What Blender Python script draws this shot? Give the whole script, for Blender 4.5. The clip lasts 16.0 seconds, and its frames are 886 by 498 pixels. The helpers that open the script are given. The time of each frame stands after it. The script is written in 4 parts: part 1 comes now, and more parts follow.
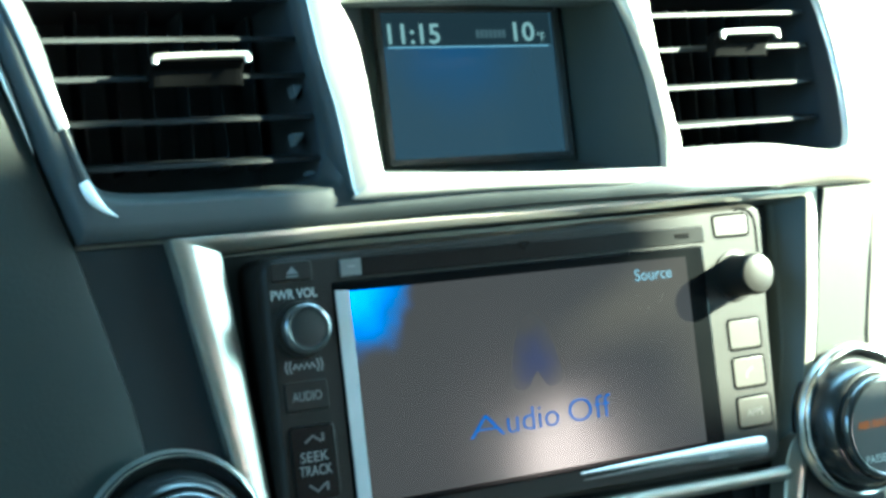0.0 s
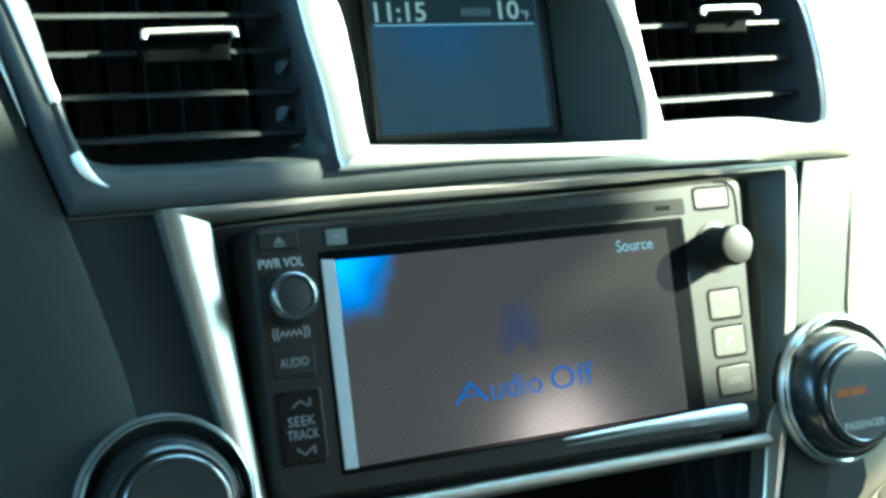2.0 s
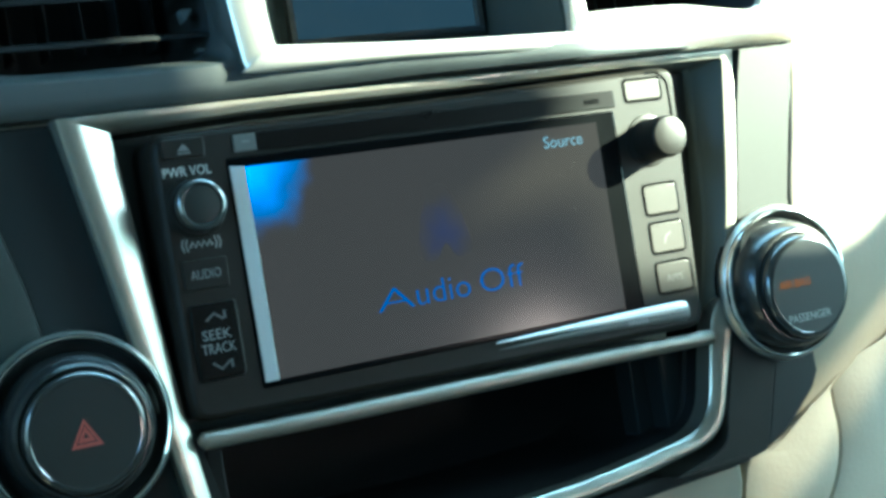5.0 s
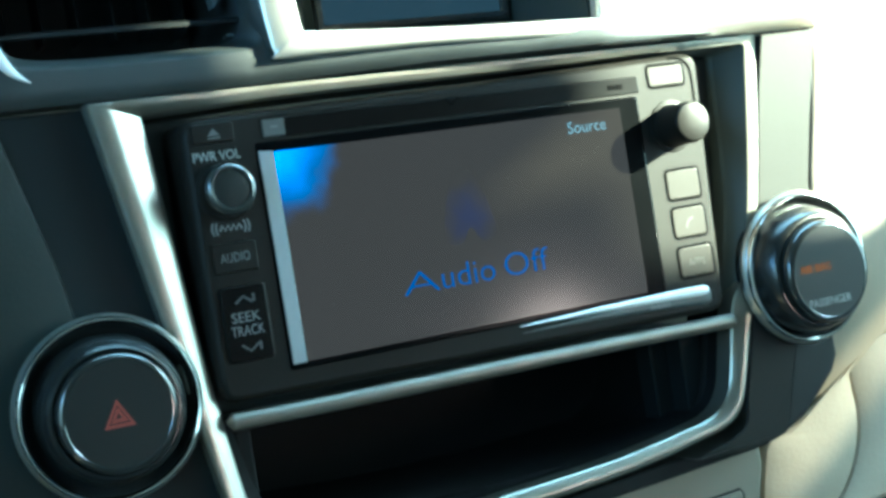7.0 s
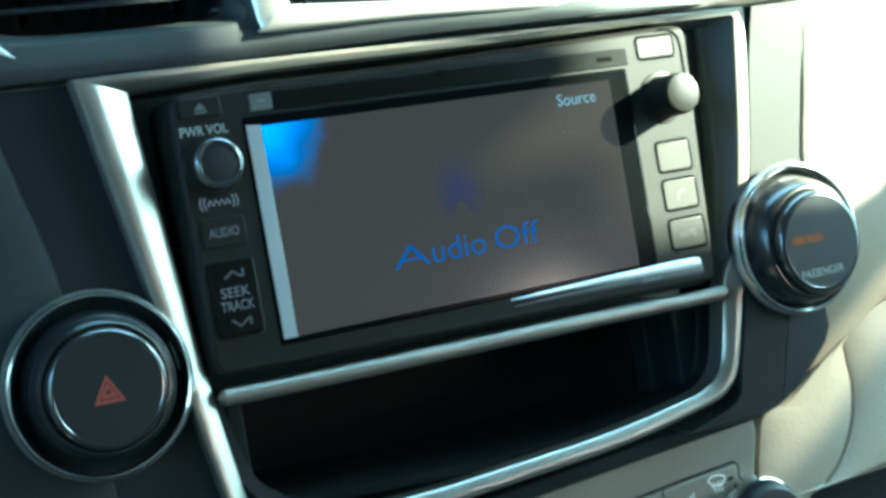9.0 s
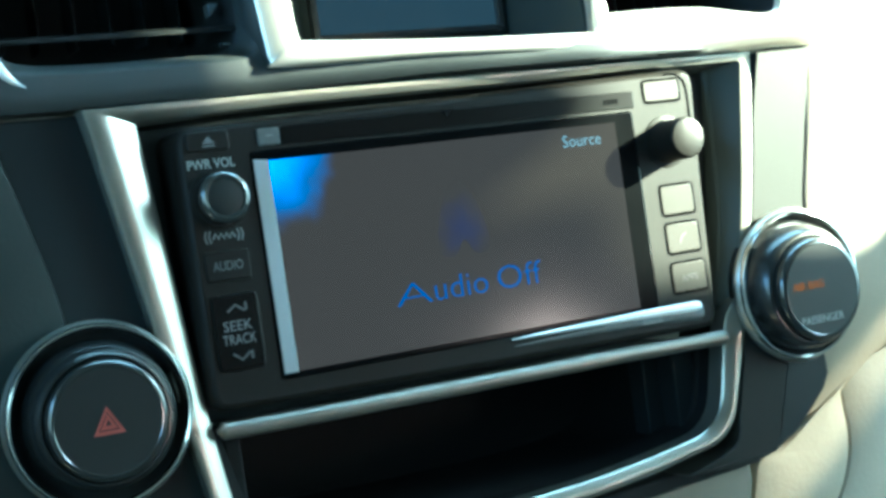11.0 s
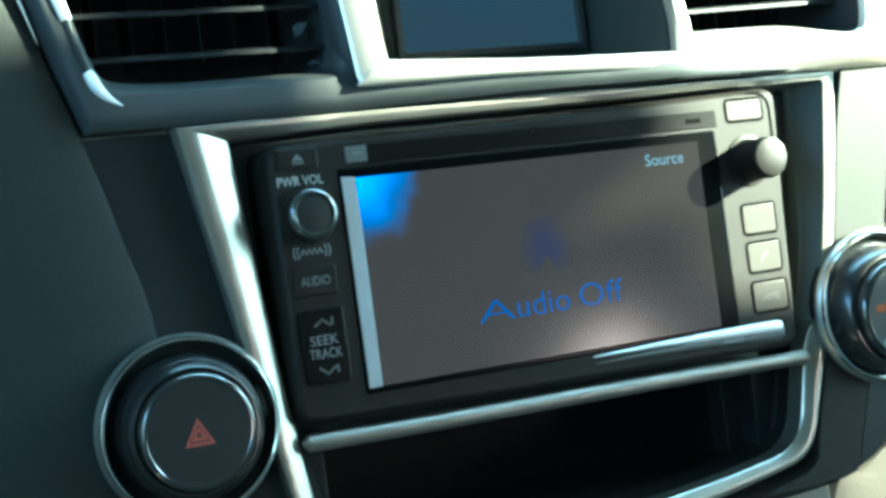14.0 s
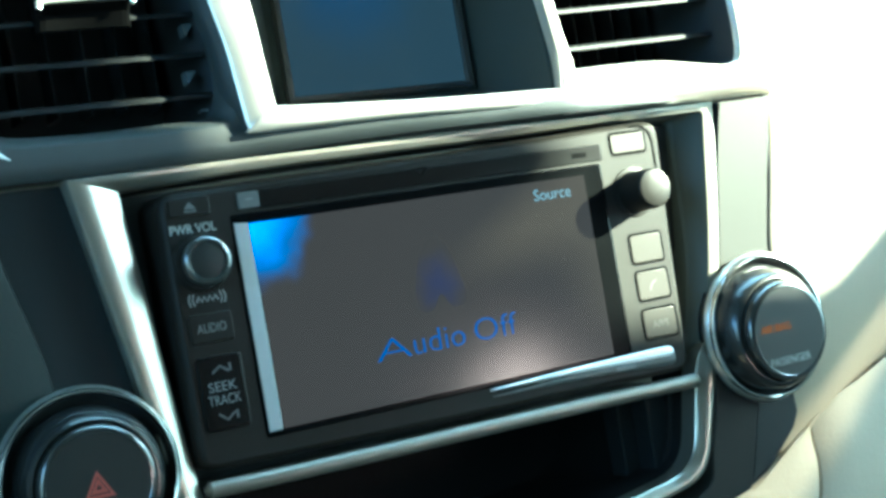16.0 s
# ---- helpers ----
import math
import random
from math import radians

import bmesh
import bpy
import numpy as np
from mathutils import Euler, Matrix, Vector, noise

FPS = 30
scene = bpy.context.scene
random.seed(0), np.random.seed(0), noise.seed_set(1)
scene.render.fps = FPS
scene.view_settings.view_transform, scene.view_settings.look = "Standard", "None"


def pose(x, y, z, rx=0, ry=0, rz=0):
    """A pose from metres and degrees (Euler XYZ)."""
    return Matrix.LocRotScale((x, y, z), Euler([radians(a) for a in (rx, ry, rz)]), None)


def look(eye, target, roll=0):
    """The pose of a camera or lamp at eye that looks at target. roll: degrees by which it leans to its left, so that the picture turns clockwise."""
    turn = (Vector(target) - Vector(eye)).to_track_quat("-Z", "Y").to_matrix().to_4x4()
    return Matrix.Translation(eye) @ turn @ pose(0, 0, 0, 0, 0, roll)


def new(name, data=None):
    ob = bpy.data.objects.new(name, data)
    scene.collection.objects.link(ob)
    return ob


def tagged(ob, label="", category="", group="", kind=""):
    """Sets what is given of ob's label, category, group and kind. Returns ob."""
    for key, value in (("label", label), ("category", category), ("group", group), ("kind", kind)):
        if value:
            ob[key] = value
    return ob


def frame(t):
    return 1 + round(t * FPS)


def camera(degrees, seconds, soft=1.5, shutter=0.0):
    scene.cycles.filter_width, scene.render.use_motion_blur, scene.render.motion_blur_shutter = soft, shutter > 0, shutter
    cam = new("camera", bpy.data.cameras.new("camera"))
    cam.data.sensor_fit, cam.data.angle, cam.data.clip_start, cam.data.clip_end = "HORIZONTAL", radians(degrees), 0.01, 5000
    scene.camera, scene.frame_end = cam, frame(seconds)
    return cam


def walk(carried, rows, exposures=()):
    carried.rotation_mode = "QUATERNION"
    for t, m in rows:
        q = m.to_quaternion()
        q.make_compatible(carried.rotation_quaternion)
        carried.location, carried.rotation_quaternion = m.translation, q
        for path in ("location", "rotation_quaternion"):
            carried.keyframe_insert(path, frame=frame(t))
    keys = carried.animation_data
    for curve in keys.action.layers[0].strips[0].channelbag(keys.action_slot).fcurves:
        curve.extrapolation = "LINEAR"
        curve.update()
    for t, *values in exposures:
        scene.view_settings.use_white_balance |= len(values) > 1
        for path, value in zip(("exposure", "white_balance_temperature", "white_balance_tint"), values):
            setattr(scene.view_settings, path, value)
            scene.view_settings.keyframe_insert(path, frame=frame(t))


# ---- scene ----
# The centre stack of a car dashboard. Shapes are given in centimetres in the plane of the stack:
# x across the car, y into the dashboard (0 is the face of the audio unit), z up the leaning face.
STACK = Matrix.Translation((0, 0, 0.75)) @ Matrix.Rotation(radians(-25), 4, "X")

cam = camera(36.18, 16.0, soft=3.4)
walk(cam, [
    (0.0, pose(-0.23712, -0.35379, 0.94590, 69.895, -5.109, -26.982)),
    (0.5, pose(-0.24408, -0.36236, 0.93990, 70.145, -5.692, -26.331)),
    (1.0, pose(-0.24138, -0.35939, 0.93555, 69.349, -6.608, -25.611)),
    (1.5, pose(-0.24348, -0.36405, 0.93757, 69.431, -6.270, -25.260)),
    (2.0, pose(-0.23679, -0.36867, 0.94263, 69.659, -4.805, -26.915)),
    (2.5, pose(-0.23921, -0.35909, 0.93965, 69.107, -4.978, -25.001)),
    (3.0, pose(-0.22957, -0.36122, 0.93612, 68.111, -4.530, -25.234)),
    (3.5, pose(-0.21608, -0.35383, 0.93362, 65.432, -4.242, -26.798)),
    (4.0, pose(-0.20928, -0.36335, 0.93387, 66.956, -3.704, -28.992)),
    (4.2, pose(-0.20889, -0.36712, 0.92999, 67.349, -3.517, -28.252)),
    (6.3, pose(-0.21396, -0.37121, 0.92398, 67.232, -1.511, -29.074)),
    (6.5, pose(-0.21505, -0.37065, 0.92461, 66.880, -1.916, -28.512)),
    (7.0, pose(-0.21588, -0.37157, 0.92828, 66.446, -2.474, -27.747)),
    (7.5, pose(-0.21697, -0.37071, 0.92715, 66.464, -2.517, -28.099)),
    (8.0, pose(-0.21770, -0.36981, 0.92487, 66.105, -2.727, -28.703)),
    (8.5, pose(-0.21512, -0.37180, 0.92465, 66.125, -2.318, -28.444)),
    (9.0, pose(-0.21402, -0.37321, 0.92264, 66.031, -1.894, -28.157)),
    (11.3, pose(-0.21699, -0.37075, 0.92703, 67.157, -3.432, -27.670)),
    (11.5, pose(-0.21824, -0.36955, 0.92640, 66.681, -3.372, -27.733)),
    (12.0, pose(-0.22187, -0.36907, 0.92617, 66.722, -2.649, -26.275)),
    (12.5, pose(-0.22341, -0.37080, 0.92917, 66.637, -2.864, -25.514)),
    (13.0, pose(-0.22343, -0.36883, 0.93090, 67.236, -3.189, -25.873)),
    (13.5, pose(-0.22489, -0.36796, 0.92894, 67.153, -2.941, -25.522)),
    (14.0, pose(-0.22403, -0.37075, 0.93186, 67.190, -2.949, -25.027)),
    (14.5, pose(-0.22500, -0.37376, 0.93248, 68.027, -2.309, -25.774)),
    (15.0, pose(-0.22934, -0.37650, 0.93419, 68.287, -2.897, -25.417)),
    (15.5, pose(-0.22330, -0.37214, 0.94077, 66.484, -3.057, -28.720)),
    (16.0, pose(-0.22320, -0.37671, 0.93846, 68.568, -2.501, -29.545)),
], exposures=[(t, stops + 0.20, 4080, -18) for t, stops in ((0.0, 5.06), (0.7, 5.0), (2.0, 4.88), (4.0, 4.72), (6.5, 4.64), (9.0, 4.64), (11.5, 4.74), (16.0, 4.76))])

# ---- world and light ----
SUN_WAY = (STACK.to_3x3() @ Vector((0.80, -0.475, 0.295))).normalized()
world = bpy.data.worlds.new("sky")
scene.world = world
world.use_nodes = True
sky = world.node_tree.nodes.new("ShaderNodeTexSky")
sky.sky_type, sky.sun_disc = "NISHITA", False
sky.sun_elevation = math.asin(SUN_WAY.z)
sky.sun_rotation = math.atan2(SUN_WAY.x, SUN_WAY.y)
backing = world.node_tree.nodes["Background"]
backing.inputs["Strength"].default_value = 0.09
world.node_tree.links.new(sky.outputs["Color"], backing.inputs["Color"])

sun = new("sun", bpy.data.lights.new("sun", "SUN"))
sun.data.energy, sun.data.angle, sun.data.color = 5.0, radians(1.0), (1.0, 0.71, 0.385)
sun.matrix_world = look(SUN_WAY * 3, (0, 0, 0))


def window_light(name, eye, target, wide, high, power, colour):
    lamp = new(name, bpy.data.lights.new(name, "AREA"))
    lamp.data.shape, lamp.data.size, lamp.data.size_y = "RECTANGLE", wide, high
    lamp.data.energy, lamp.data.color = power, colour
    lamp.matrix_world = look(eye, target)


window_light("windscreen_light", (0.22, 0.28, 1.30), (0.05, -0.25, 0.9), 0.85, 0.5, 0.96, (0.83, 0.99, 1.0))
# Fill lamp added inside the door, sized for reflections in the silver frame.
window_light("passenger_fill_light", (0.76, -0.07, 1.0), (-0.2, -0.07, 0.84), 0.98, 0.48, 0.52, (1.0, 1.0, 0.76))
window_light("driver_window_light", (-0.76, -0.45, 1.10), (0.0, -0.1, 0.8), 0.62, 0.38, 0.13, (0.95, 1.0, 0.82))


# ---- materials ----
def material(name, colour, rough=0.5, metal=0.0, grain=600.0, bump=0.0, mottle=0.15, coat=0.0, specular=0.5, worn=0.1):
    """A surface with a coarse mottle of its colour, a fine grain in its relief and uneven gloss."""
    m = bpy.data.materials.new(name)
    m.use_nodes = True
    nodes, links = m.node_tree.nodes, m.node_tree.links
    skin = nodes["Principled BSDF"]
    place = nodes.new("ShaderNodeTexCoord")
    coarse = nodes.new("ShaderNodeTexNoise")
    coarse.inputs["Scale"].default_value, coarse.inputs["Detail"].default_value = 28.0, 6.0
    fine = nodes.new("ShaderNodeTexNoise")
    fine.inputs["Scale"].default_value, fine.inputs["Detail"].default_value = grain, 3.0
    for n in (coarse, fine):
        links.new(place.outputs["Object"], n.inputs["Vector"])
    mix = nodes.new("ShaderNodeMix")
    mix.data_type = "RGBA"
    mix.inputs["A"].default_value = (*[c * (1 - mottle) for c in colour], 1)
    mix.inputs["B"].default_value = (*[min(1.0, c * (1 + mottle)) for c in colour], 1)
    links.new(coarse.outputs["Fac"], mix.inputs["Factor"])
    links.new(mix.outputs["Result"], skin.inputs["Base Color"])
    gloss = nodes.new("ShaderNodeMapRange")
    gloss.inputs["To Min"].default_value = max(0.02, rough - worn)
    gloss.inputs["To Max"].default_value = min(1.0, rough + worn)
    links.new(coarse.outputs["Fac"], gloss.inputs["Value"])
    links.new(gloss.outputs["Result"], skin.inputs["Roughness"])
    skin.inputs["Metallic"].default_value = metal
    skin.inputs["Specular IOR Level"].default_value = specular
    skin.inputs["Coat Weight"].default_value = coat
    skin.inputs["Coat Roughness"].default_value = 0.08
    if bump:
        relief = nodes.new("ShaderNodeBump")
        relief.inputs["Strength"].default_value, relief.inputs["Distance"].default_value = bump, 0.0003
        links.new(fine.outputs["Fac"], relief.inputs["Height"])
        links.new(relief.outputs["Normal"], skin.inputs["Normal"])
    return m


def glowing(name, colour, strength):
    m = bpy.data.materials.new(name)
    m.use_nodes = True
    skin = m.node_tree.nodes["Principled BSDF"]
    skin.inputs["Base Color"].default_value = (*[c * 0.004 for c in colour], 1)
    skin.inputs["Specular IOR Level"].default_value, skin.inputs["Roughness"].default_value = 0.05, 0.8
    skin.inputs["Emission Color"].default_value = (*colour, 1)
    skin.inputs["Emission Strength"].default_value = strength
    return m


black_plastic = material("black_plastic", (0.028, 0.030, 0.031), 0.42, grain=900, bump=0.15)
face_plastic = material("matte_black_face", (0.0096, 0.0088, 0.0074), 0.46, grain=1400, bump=0.12, specular=0.1)
bezel_black = material("bezel_black", (0.0018, 0.002, 0.0022), 0.17, specular=0.05, mottle=0.05)
slot_black = material("slot_black", (0.0024, 0.0023, 0.0021), 0.3, specular=0.1, mottle=0.05)
rail_silver = material("rail_silver", (0.21, 0.195, 0.165), 0.4, metal=0.8, grain=3000, bump=0.05, mottle=0.05)
key_plastic = material("key_plastic", (0.0136, 0.0114, 0.0082), 0.42, grain=1400, bump=0.08, specular=0.2)
cap_plastic = material("cap_plastic", (0.0128, 0.0136, 0.0126), 0.45, grain=1400, bump=0.12, specular=0.2)
collar_black = material("collar_black", (0.009, 0.0095, 0.0095), 0.25, mottle=0.05, worn=0.04, specular=0.5)
recess_plastic = material("recess_plastic", (0.026, 0.033, 0.033), 0.6, grain=900, bump=0.2)
edge_gloss = material("edge_gloss", (0.012, 0.0125, 0.012), 0.15, mottle=0.05, worn=0.03, specular=0.9)
rim_grey = material("rim_grey", (0.02, 0.021, 0.02), 0.18, mottle=0.05, worn=0.04, specular=0.9)
# Lighter recess colour, painting in the light bounced onto its side wall.
bounce_wall_grey = material("bounce_wall_grey", (0.062, 0.072, 0.068), 0.62, grain=900, bump=0.15)
gloss_black = material("gloss_black", (0.014, 0.015, 0.015), 0.42, mottle=0.05, worn=0.05, specular=0.3)
slat_plastic = material("slat_plastic", (0.0095, 0.011, 0.012), 0.5, grain=900, bump=0.1, specular=0.15)
vent_plastic = material("vent_plastic", (0.022, 0.024, 0.026), 0.45, grain=900, bump=0.1)
gunmetal = material("gunmetal_paint", (0.0235, 0.0285, 0.0295), 0.6, metal=0.1, grain=2600, bump=0.08, mottle=0.06)
dark_trim = material("dark_trim", (0.0112, 0.0133, 0.0138), 0.45, grain=1200, bump=0.12, specular=0.13)
# Dark trim once more, warmed to put the sun's tint into its colour.
sunlit_trim = material("sunlit_trim", (0.0150, 0.0152, 0.0136), 0.5, grain=1200, bump=0.12, specular=0.1)
silver = material("satin_silver", (0.52, 0.51, 0.47), 0.32, metal=0.75, grain=3000, bump=0.05, mottle=0.05)
garnish_silver = material("garnish_silver", (0.312, 0.3, 0.258), 0.32, metal=0.85, grain=3000, bump=0.04, mottle=0.05, worn=0.04)
flange_silver = material("flange_silver", (0.42, 0.41, 0.37), 0.3, metal=0.9, mottle=0.05, worn=0.05)
chrome = material("chrome", (0.82, 0.83, 0.82), 0.09, metal=1.0, mottle=0.04, worn=0.03)
# Near-black that hardly answers the sun; stands in for shade on gaps and tabs.
unlit_black = material("unlit_black", (0.002, 0.002, 0.002), 0.9, specular=0.02)
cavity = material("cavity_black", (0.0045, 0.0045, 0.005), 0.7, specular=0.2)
soft_dash = material("dark_soft_dash", (0.0088, 0.0124, 0.0108), 0.62, grain=700, bump=0.4, specular=0.25)
beige = material("beige_plastic", (0.265, 0.227, 0.168), 0.55, grain=500, bump=0.55, mottle=0.09)
climate_grey = material("climate_silver_paint", (0.128, 0.12, 0.092), 0.45, metal=0.3, grain=2000, bump=0.06, mottle=0.06)
lining = material("cabin_lining", (0.22, 0.20, 0.165), 0.9, grain=400, bump=0.3)
carpet = material("cabin_carpet", (0.13, 0.12, 0.10), 0.95, grain=300, bump=0.6)
print_pale = material("pale_print", (0.21, 0.22, 0.21), 0.5, mottle=0.03)
print_white = material("white_print", (0.11, 0.114, 0.112), 0.5, mottle=0.03)
strip_grey = material("strip_grey", (0.22, 0.23, 0.235), 0.4, mottle=0.05)
strip_dark = material("strip_dark", (0.055, 0.06, 0.058), 0.4, mottle=0.05)
tile_grey = material("tile_grey", (0.075, 0.085, 0.092), 0.3, mottle=0.3)
# Diffuse white that paints the highlights of the vent tip and lower lip.
highlight_white = material("highlight_white", (0.78, 0.79, 0.78), 0.25, metal=0.2, mottle=0.04, worn=0.05)
dust_grey = material("dust_grey", (0.035, 0.034, 0.032), 0.9, specular=0.1)
print_grey = material("grey_print", (0.085, 0.09, 0.09), 0.5, mottle=0.03)
key_print = material("key_print", (0.018, 0.017, 0.015), 0.5, mottle=0.03)
mark_white = material("mark_white", (0.7, 0.7, 0.66), 0.5, mottle=0.03)
print_dim = material("dim_print", (0.05, 0.053, 0.052), 0.5, mottle=0.03)
print_red = material("red_print", (0.17, 0.032, 0.022), 0.5, mottle=0.05)
amber_glow = glowing("amber_lamp", (1.0, 0.28, 0.05), 0.018)
lcd_white = glowing("lcd_white", (0.70, 0.95, 0.95), 0.014)
lcd_pale = glowing("lcd_pale", (0.85, 0.95, 0.72), 0.012)
lcd_header = glowing("lcd_header", (0.40, 0.52, 0.52), 0.0016)
lcd_caption = glowing("lcd_caption", (0.6, 0.7, 0.62), 0.0042)
lcd_blue = glowing("lcd_blue", (0.04, 0.20, 0.62), 0.019)
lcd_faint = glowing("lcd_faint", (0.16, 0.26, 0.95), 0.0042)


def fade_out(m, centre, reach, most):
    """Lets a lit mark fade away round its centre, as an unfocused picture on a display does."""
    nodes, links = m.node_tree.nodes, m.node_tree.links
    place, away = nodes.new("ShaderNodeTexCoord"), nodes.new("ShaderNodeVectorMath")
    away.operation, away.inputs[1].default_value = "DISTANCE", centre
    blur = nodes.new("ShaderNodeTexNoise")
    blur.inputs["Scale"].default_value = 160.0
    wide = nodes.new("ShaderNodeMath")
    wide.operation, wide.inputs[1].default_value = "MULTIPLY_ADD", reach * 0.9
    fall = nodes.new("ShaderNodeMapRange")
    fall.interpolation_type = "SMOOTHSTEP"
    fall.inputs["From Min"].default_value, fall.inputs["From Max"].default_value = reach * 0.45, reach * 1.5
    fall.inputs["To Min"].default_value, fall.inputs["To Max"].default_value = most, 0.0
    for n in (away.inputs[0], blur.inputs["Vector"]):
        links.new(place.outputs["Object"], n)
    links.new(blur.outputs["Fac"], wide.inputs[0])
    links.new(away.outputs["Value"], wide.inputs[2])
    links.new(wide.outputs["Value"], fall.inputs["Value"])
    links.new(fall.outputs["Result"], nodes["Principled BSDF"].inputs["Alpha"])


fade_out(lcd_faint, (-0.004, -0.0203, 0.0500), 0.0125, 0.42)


# Emission of the added plane that the screen mirrors.
pink_glow = glowing("mirrored_pink_glow", (1.0, 0.56, 0.37), 2.1)
# See-through dark layer of the added pane that weakens the sun.
sun_dimmer = bpy.data.materials.new("sun_dimmer")
sun_dimmer.use_nodes = True
nodes, links = sun_dimmer.node_tree.nodes, sun_dimmer.node_tree.links
clear, shine, blend = nodes.new("ShaderNodeBsdfTransparent"), nodes.new("ShaderNodeBsdfGlossy"), nodes.new("ShaderNodeMixShader")
clear.inputs["Color"].default_value = (0.31, 0.29, 0.265, 1)
shine.inputs["Roughness"].default_value = 0.03
blend.inputs["Fac"].default_value = 0.04
links.new(clear.outputs["BSDF"], blend.inputs[1])
links.new(shine.outputs["BSDF"], blend.inputs[2])
links.new(blend.outputs["Shader"], nodes["Material Output"].inputs["Surface"])


def lcd_screen(name, ground, patch, low, high, glow, rough=0.13, base=(0.0026, 0.0021, 0.0016)):
    """A dark glossy display whose backlight shows as a gradient between two corners of the panel."""
    m = material(name, base, rough, mottle=0.02, worn=0.03, specular=0.28)
    nodes, links = m.node_tree.nodes, m.node_tree.links
    skin = nodes["Principled BSDF"]
    place = nodes.new("ShaderNodeTexCoord")
    away = nodes.new("ShaderNodeVectorMath")
    away.operation = "DISTANCE"
    away.inputs[1].default_value = low
    links.new(place.outputs["Object"], away.inputs[0])
    wisps = nodes.new("ShaderNodeTexNoise")
    wisps.inputs["Scale"].default_value = 90.0
    links.new(place.outputs["Object"], wisps.inputs["Vector"])
    bent = nodes.new("ShaderNodeMath")
    bent.operation, bent.inputs[1].default_value = "MULTIPLY_ADD", 0.012
    links.new(wisps.outputs["Fac"], bent.inputs[0])
    links.new(away.outputs["Value"], bent.inputs[2])
    fall = nodes.new("ShaderNodeMapRange")
    fall.interpolation_type = "SMOOTHSTEP"
    fall.inputs["From Min"].default_value, fall.inputs["From Max"].default_value = high
    fall.inputs["To Min"].default_value, fall.inputs["To Max"].default_value = 1.0, 0.0
    links.new(bent.outputs["Value"], fall.inputs["Value"])
    mix = nodes.new("ShaderNodeMix")
    mix.data_type = "RGBA"
    mix.inputs["A"].default_value, mix.inputs["B"].default_value = (*ground, 1), (*patch, 1)
    links.new(fall.outputs["Result"], mix.inputs["Factor"])
    links.new(mix.outputs["Result"], skin.inputs["Emission Color"])
    skin.inputs["Emission Strength"].default_value = glow
    return m


# ---- builders ----
origin = {}


def thing(name, at, label, category, group="", kind=""):
    """An empty at a place of the stack, to hold the parts of one thing."""
    ob = new(name)
    ob.empty_display_size = 0.02
    ob.matrix_world = STACK @ Matrix.Translation(Vector(at) * 0.01)
    origin[ob.name] = Vector(at)
    return tagged(ob, label, category, group, kind)


def part(name, bm, mat, parent, label=""):
    """Links a bmesh, in centimetres of the stack, as one mesh under a thing or a part."""
    start = origin[parent.name]
    bmesh.ops.translate(bm, verts=bm.verts, vec=-start)
    bmesh.ops.scale(bm, verts=bm.verts, vec=(0.01, 0.01, 0.01))
    bmesh.ops.recalc_face_normals(bm, faces=bm.faces)
    for e in bm.edges:
        e.smooth = len(e.link_faces) == 2 and e.calc_face_angle(0) < radians(34) and max(len(f.verts) for f in e.link_faces) < 7
        if e.smooth and e.calc_face_angle(0) > radians(9):
            sizes = sorted(f.calc_area() for f in e.link_faces)
            e.smooth = sizes[1] < 12 * sizes[0]
    for f in bm.faces:
        f.smooth = True
    mesh = bpy.data.meshes.new(name)
    bm.to_mesh(mesh)
    bm.free()
    mesh.materials.append(mat)
    ob = new(name, mesh)
    ob.parent = parent
    origin[ob.name] = start
    return tagged(ob, label)


def spline(points, steps=5, closed=False, corners=()):
    """Points along a smooth curve through the given ones; it keeps its corners sharp."""
    pts, n, out = [Vector(p) for p in points], len(points), []
    for i in range(n if closed else n - 1):
        a, b = pts[i], pts[(i + 1) % n]
        before = a if i in corners or (i == 0 and not closed) else pts[i - 1]
        after = b if (i + 1) % n in corners or (i == n - 2 and not closed) else pts[(i + 2) % n]
        for k in range(steps):
            t = k / steps
            out.append(0.5 * (2 * a + (b - before) * t + (2 * before - 5 * a + 4 * b - after) * t ** 2 + (3 * a - before - 3 * b + after) * t ** 3))
    if not closed:
        out.append(pts[-1])
    return out


def flat(points, y):
    return [Vector((x, y, z)) for x, z in points]


def rounded(x0, z0, x1, z1, r, n=5):
    """A rectangle with round corners, as (x, z)."""
    out = []
    for cx, cz, start in ((x1 - r, z1 - r, 0), (x0 + r, z1 - r, 90), (x0 + r, z0 + r, 180), (x1 - r, z0 + r, 270)):
        for k in range(n + 1):
            a = radians(start + 90 * k / n)
            out.append((cx + r * math.cos(a), cz + r * math.sin(a)))
    return out


def soft_corners(corners, r, n=6):
    """A polygon of (x, z) with its corners rounded off."""
    out, m = [], len(corners)
    for k in range(m):
        p, q, t = Vector(corners[k - 1]), Vector(corners[k]), Vector(corners[(k + 1) % m])
        a, b = q + (p - q).normalized() * r, q + (t - q).normalized() * r
        for j in range(n + 1):
            u = j / n
            out.append(tuple(a * (1 - u) ** 2 + q * 2 * u * (1 - u) + b * u * u))
    return out


def loft(loops, cap_first=False, cap_last=False, closed=True):
    """A skin over loops of equal length."""
    bm = bmesh.new()
    rings = [[bm.verts.new(p) for p in loop] for loop in loops]
    n = len(rings[0])
    for a, b in zip(rings, rings[1:]):
        for k in range(n if closed else n - 1):
            bm.faces.new((a[k], a[(k + 1) % n], b[(k + 1) % n], b[k]))
    if cap_first:
        bm.faces.new(rings[0])
    if cap_last:
        bm.faces.new(rings[-1])
    return bm


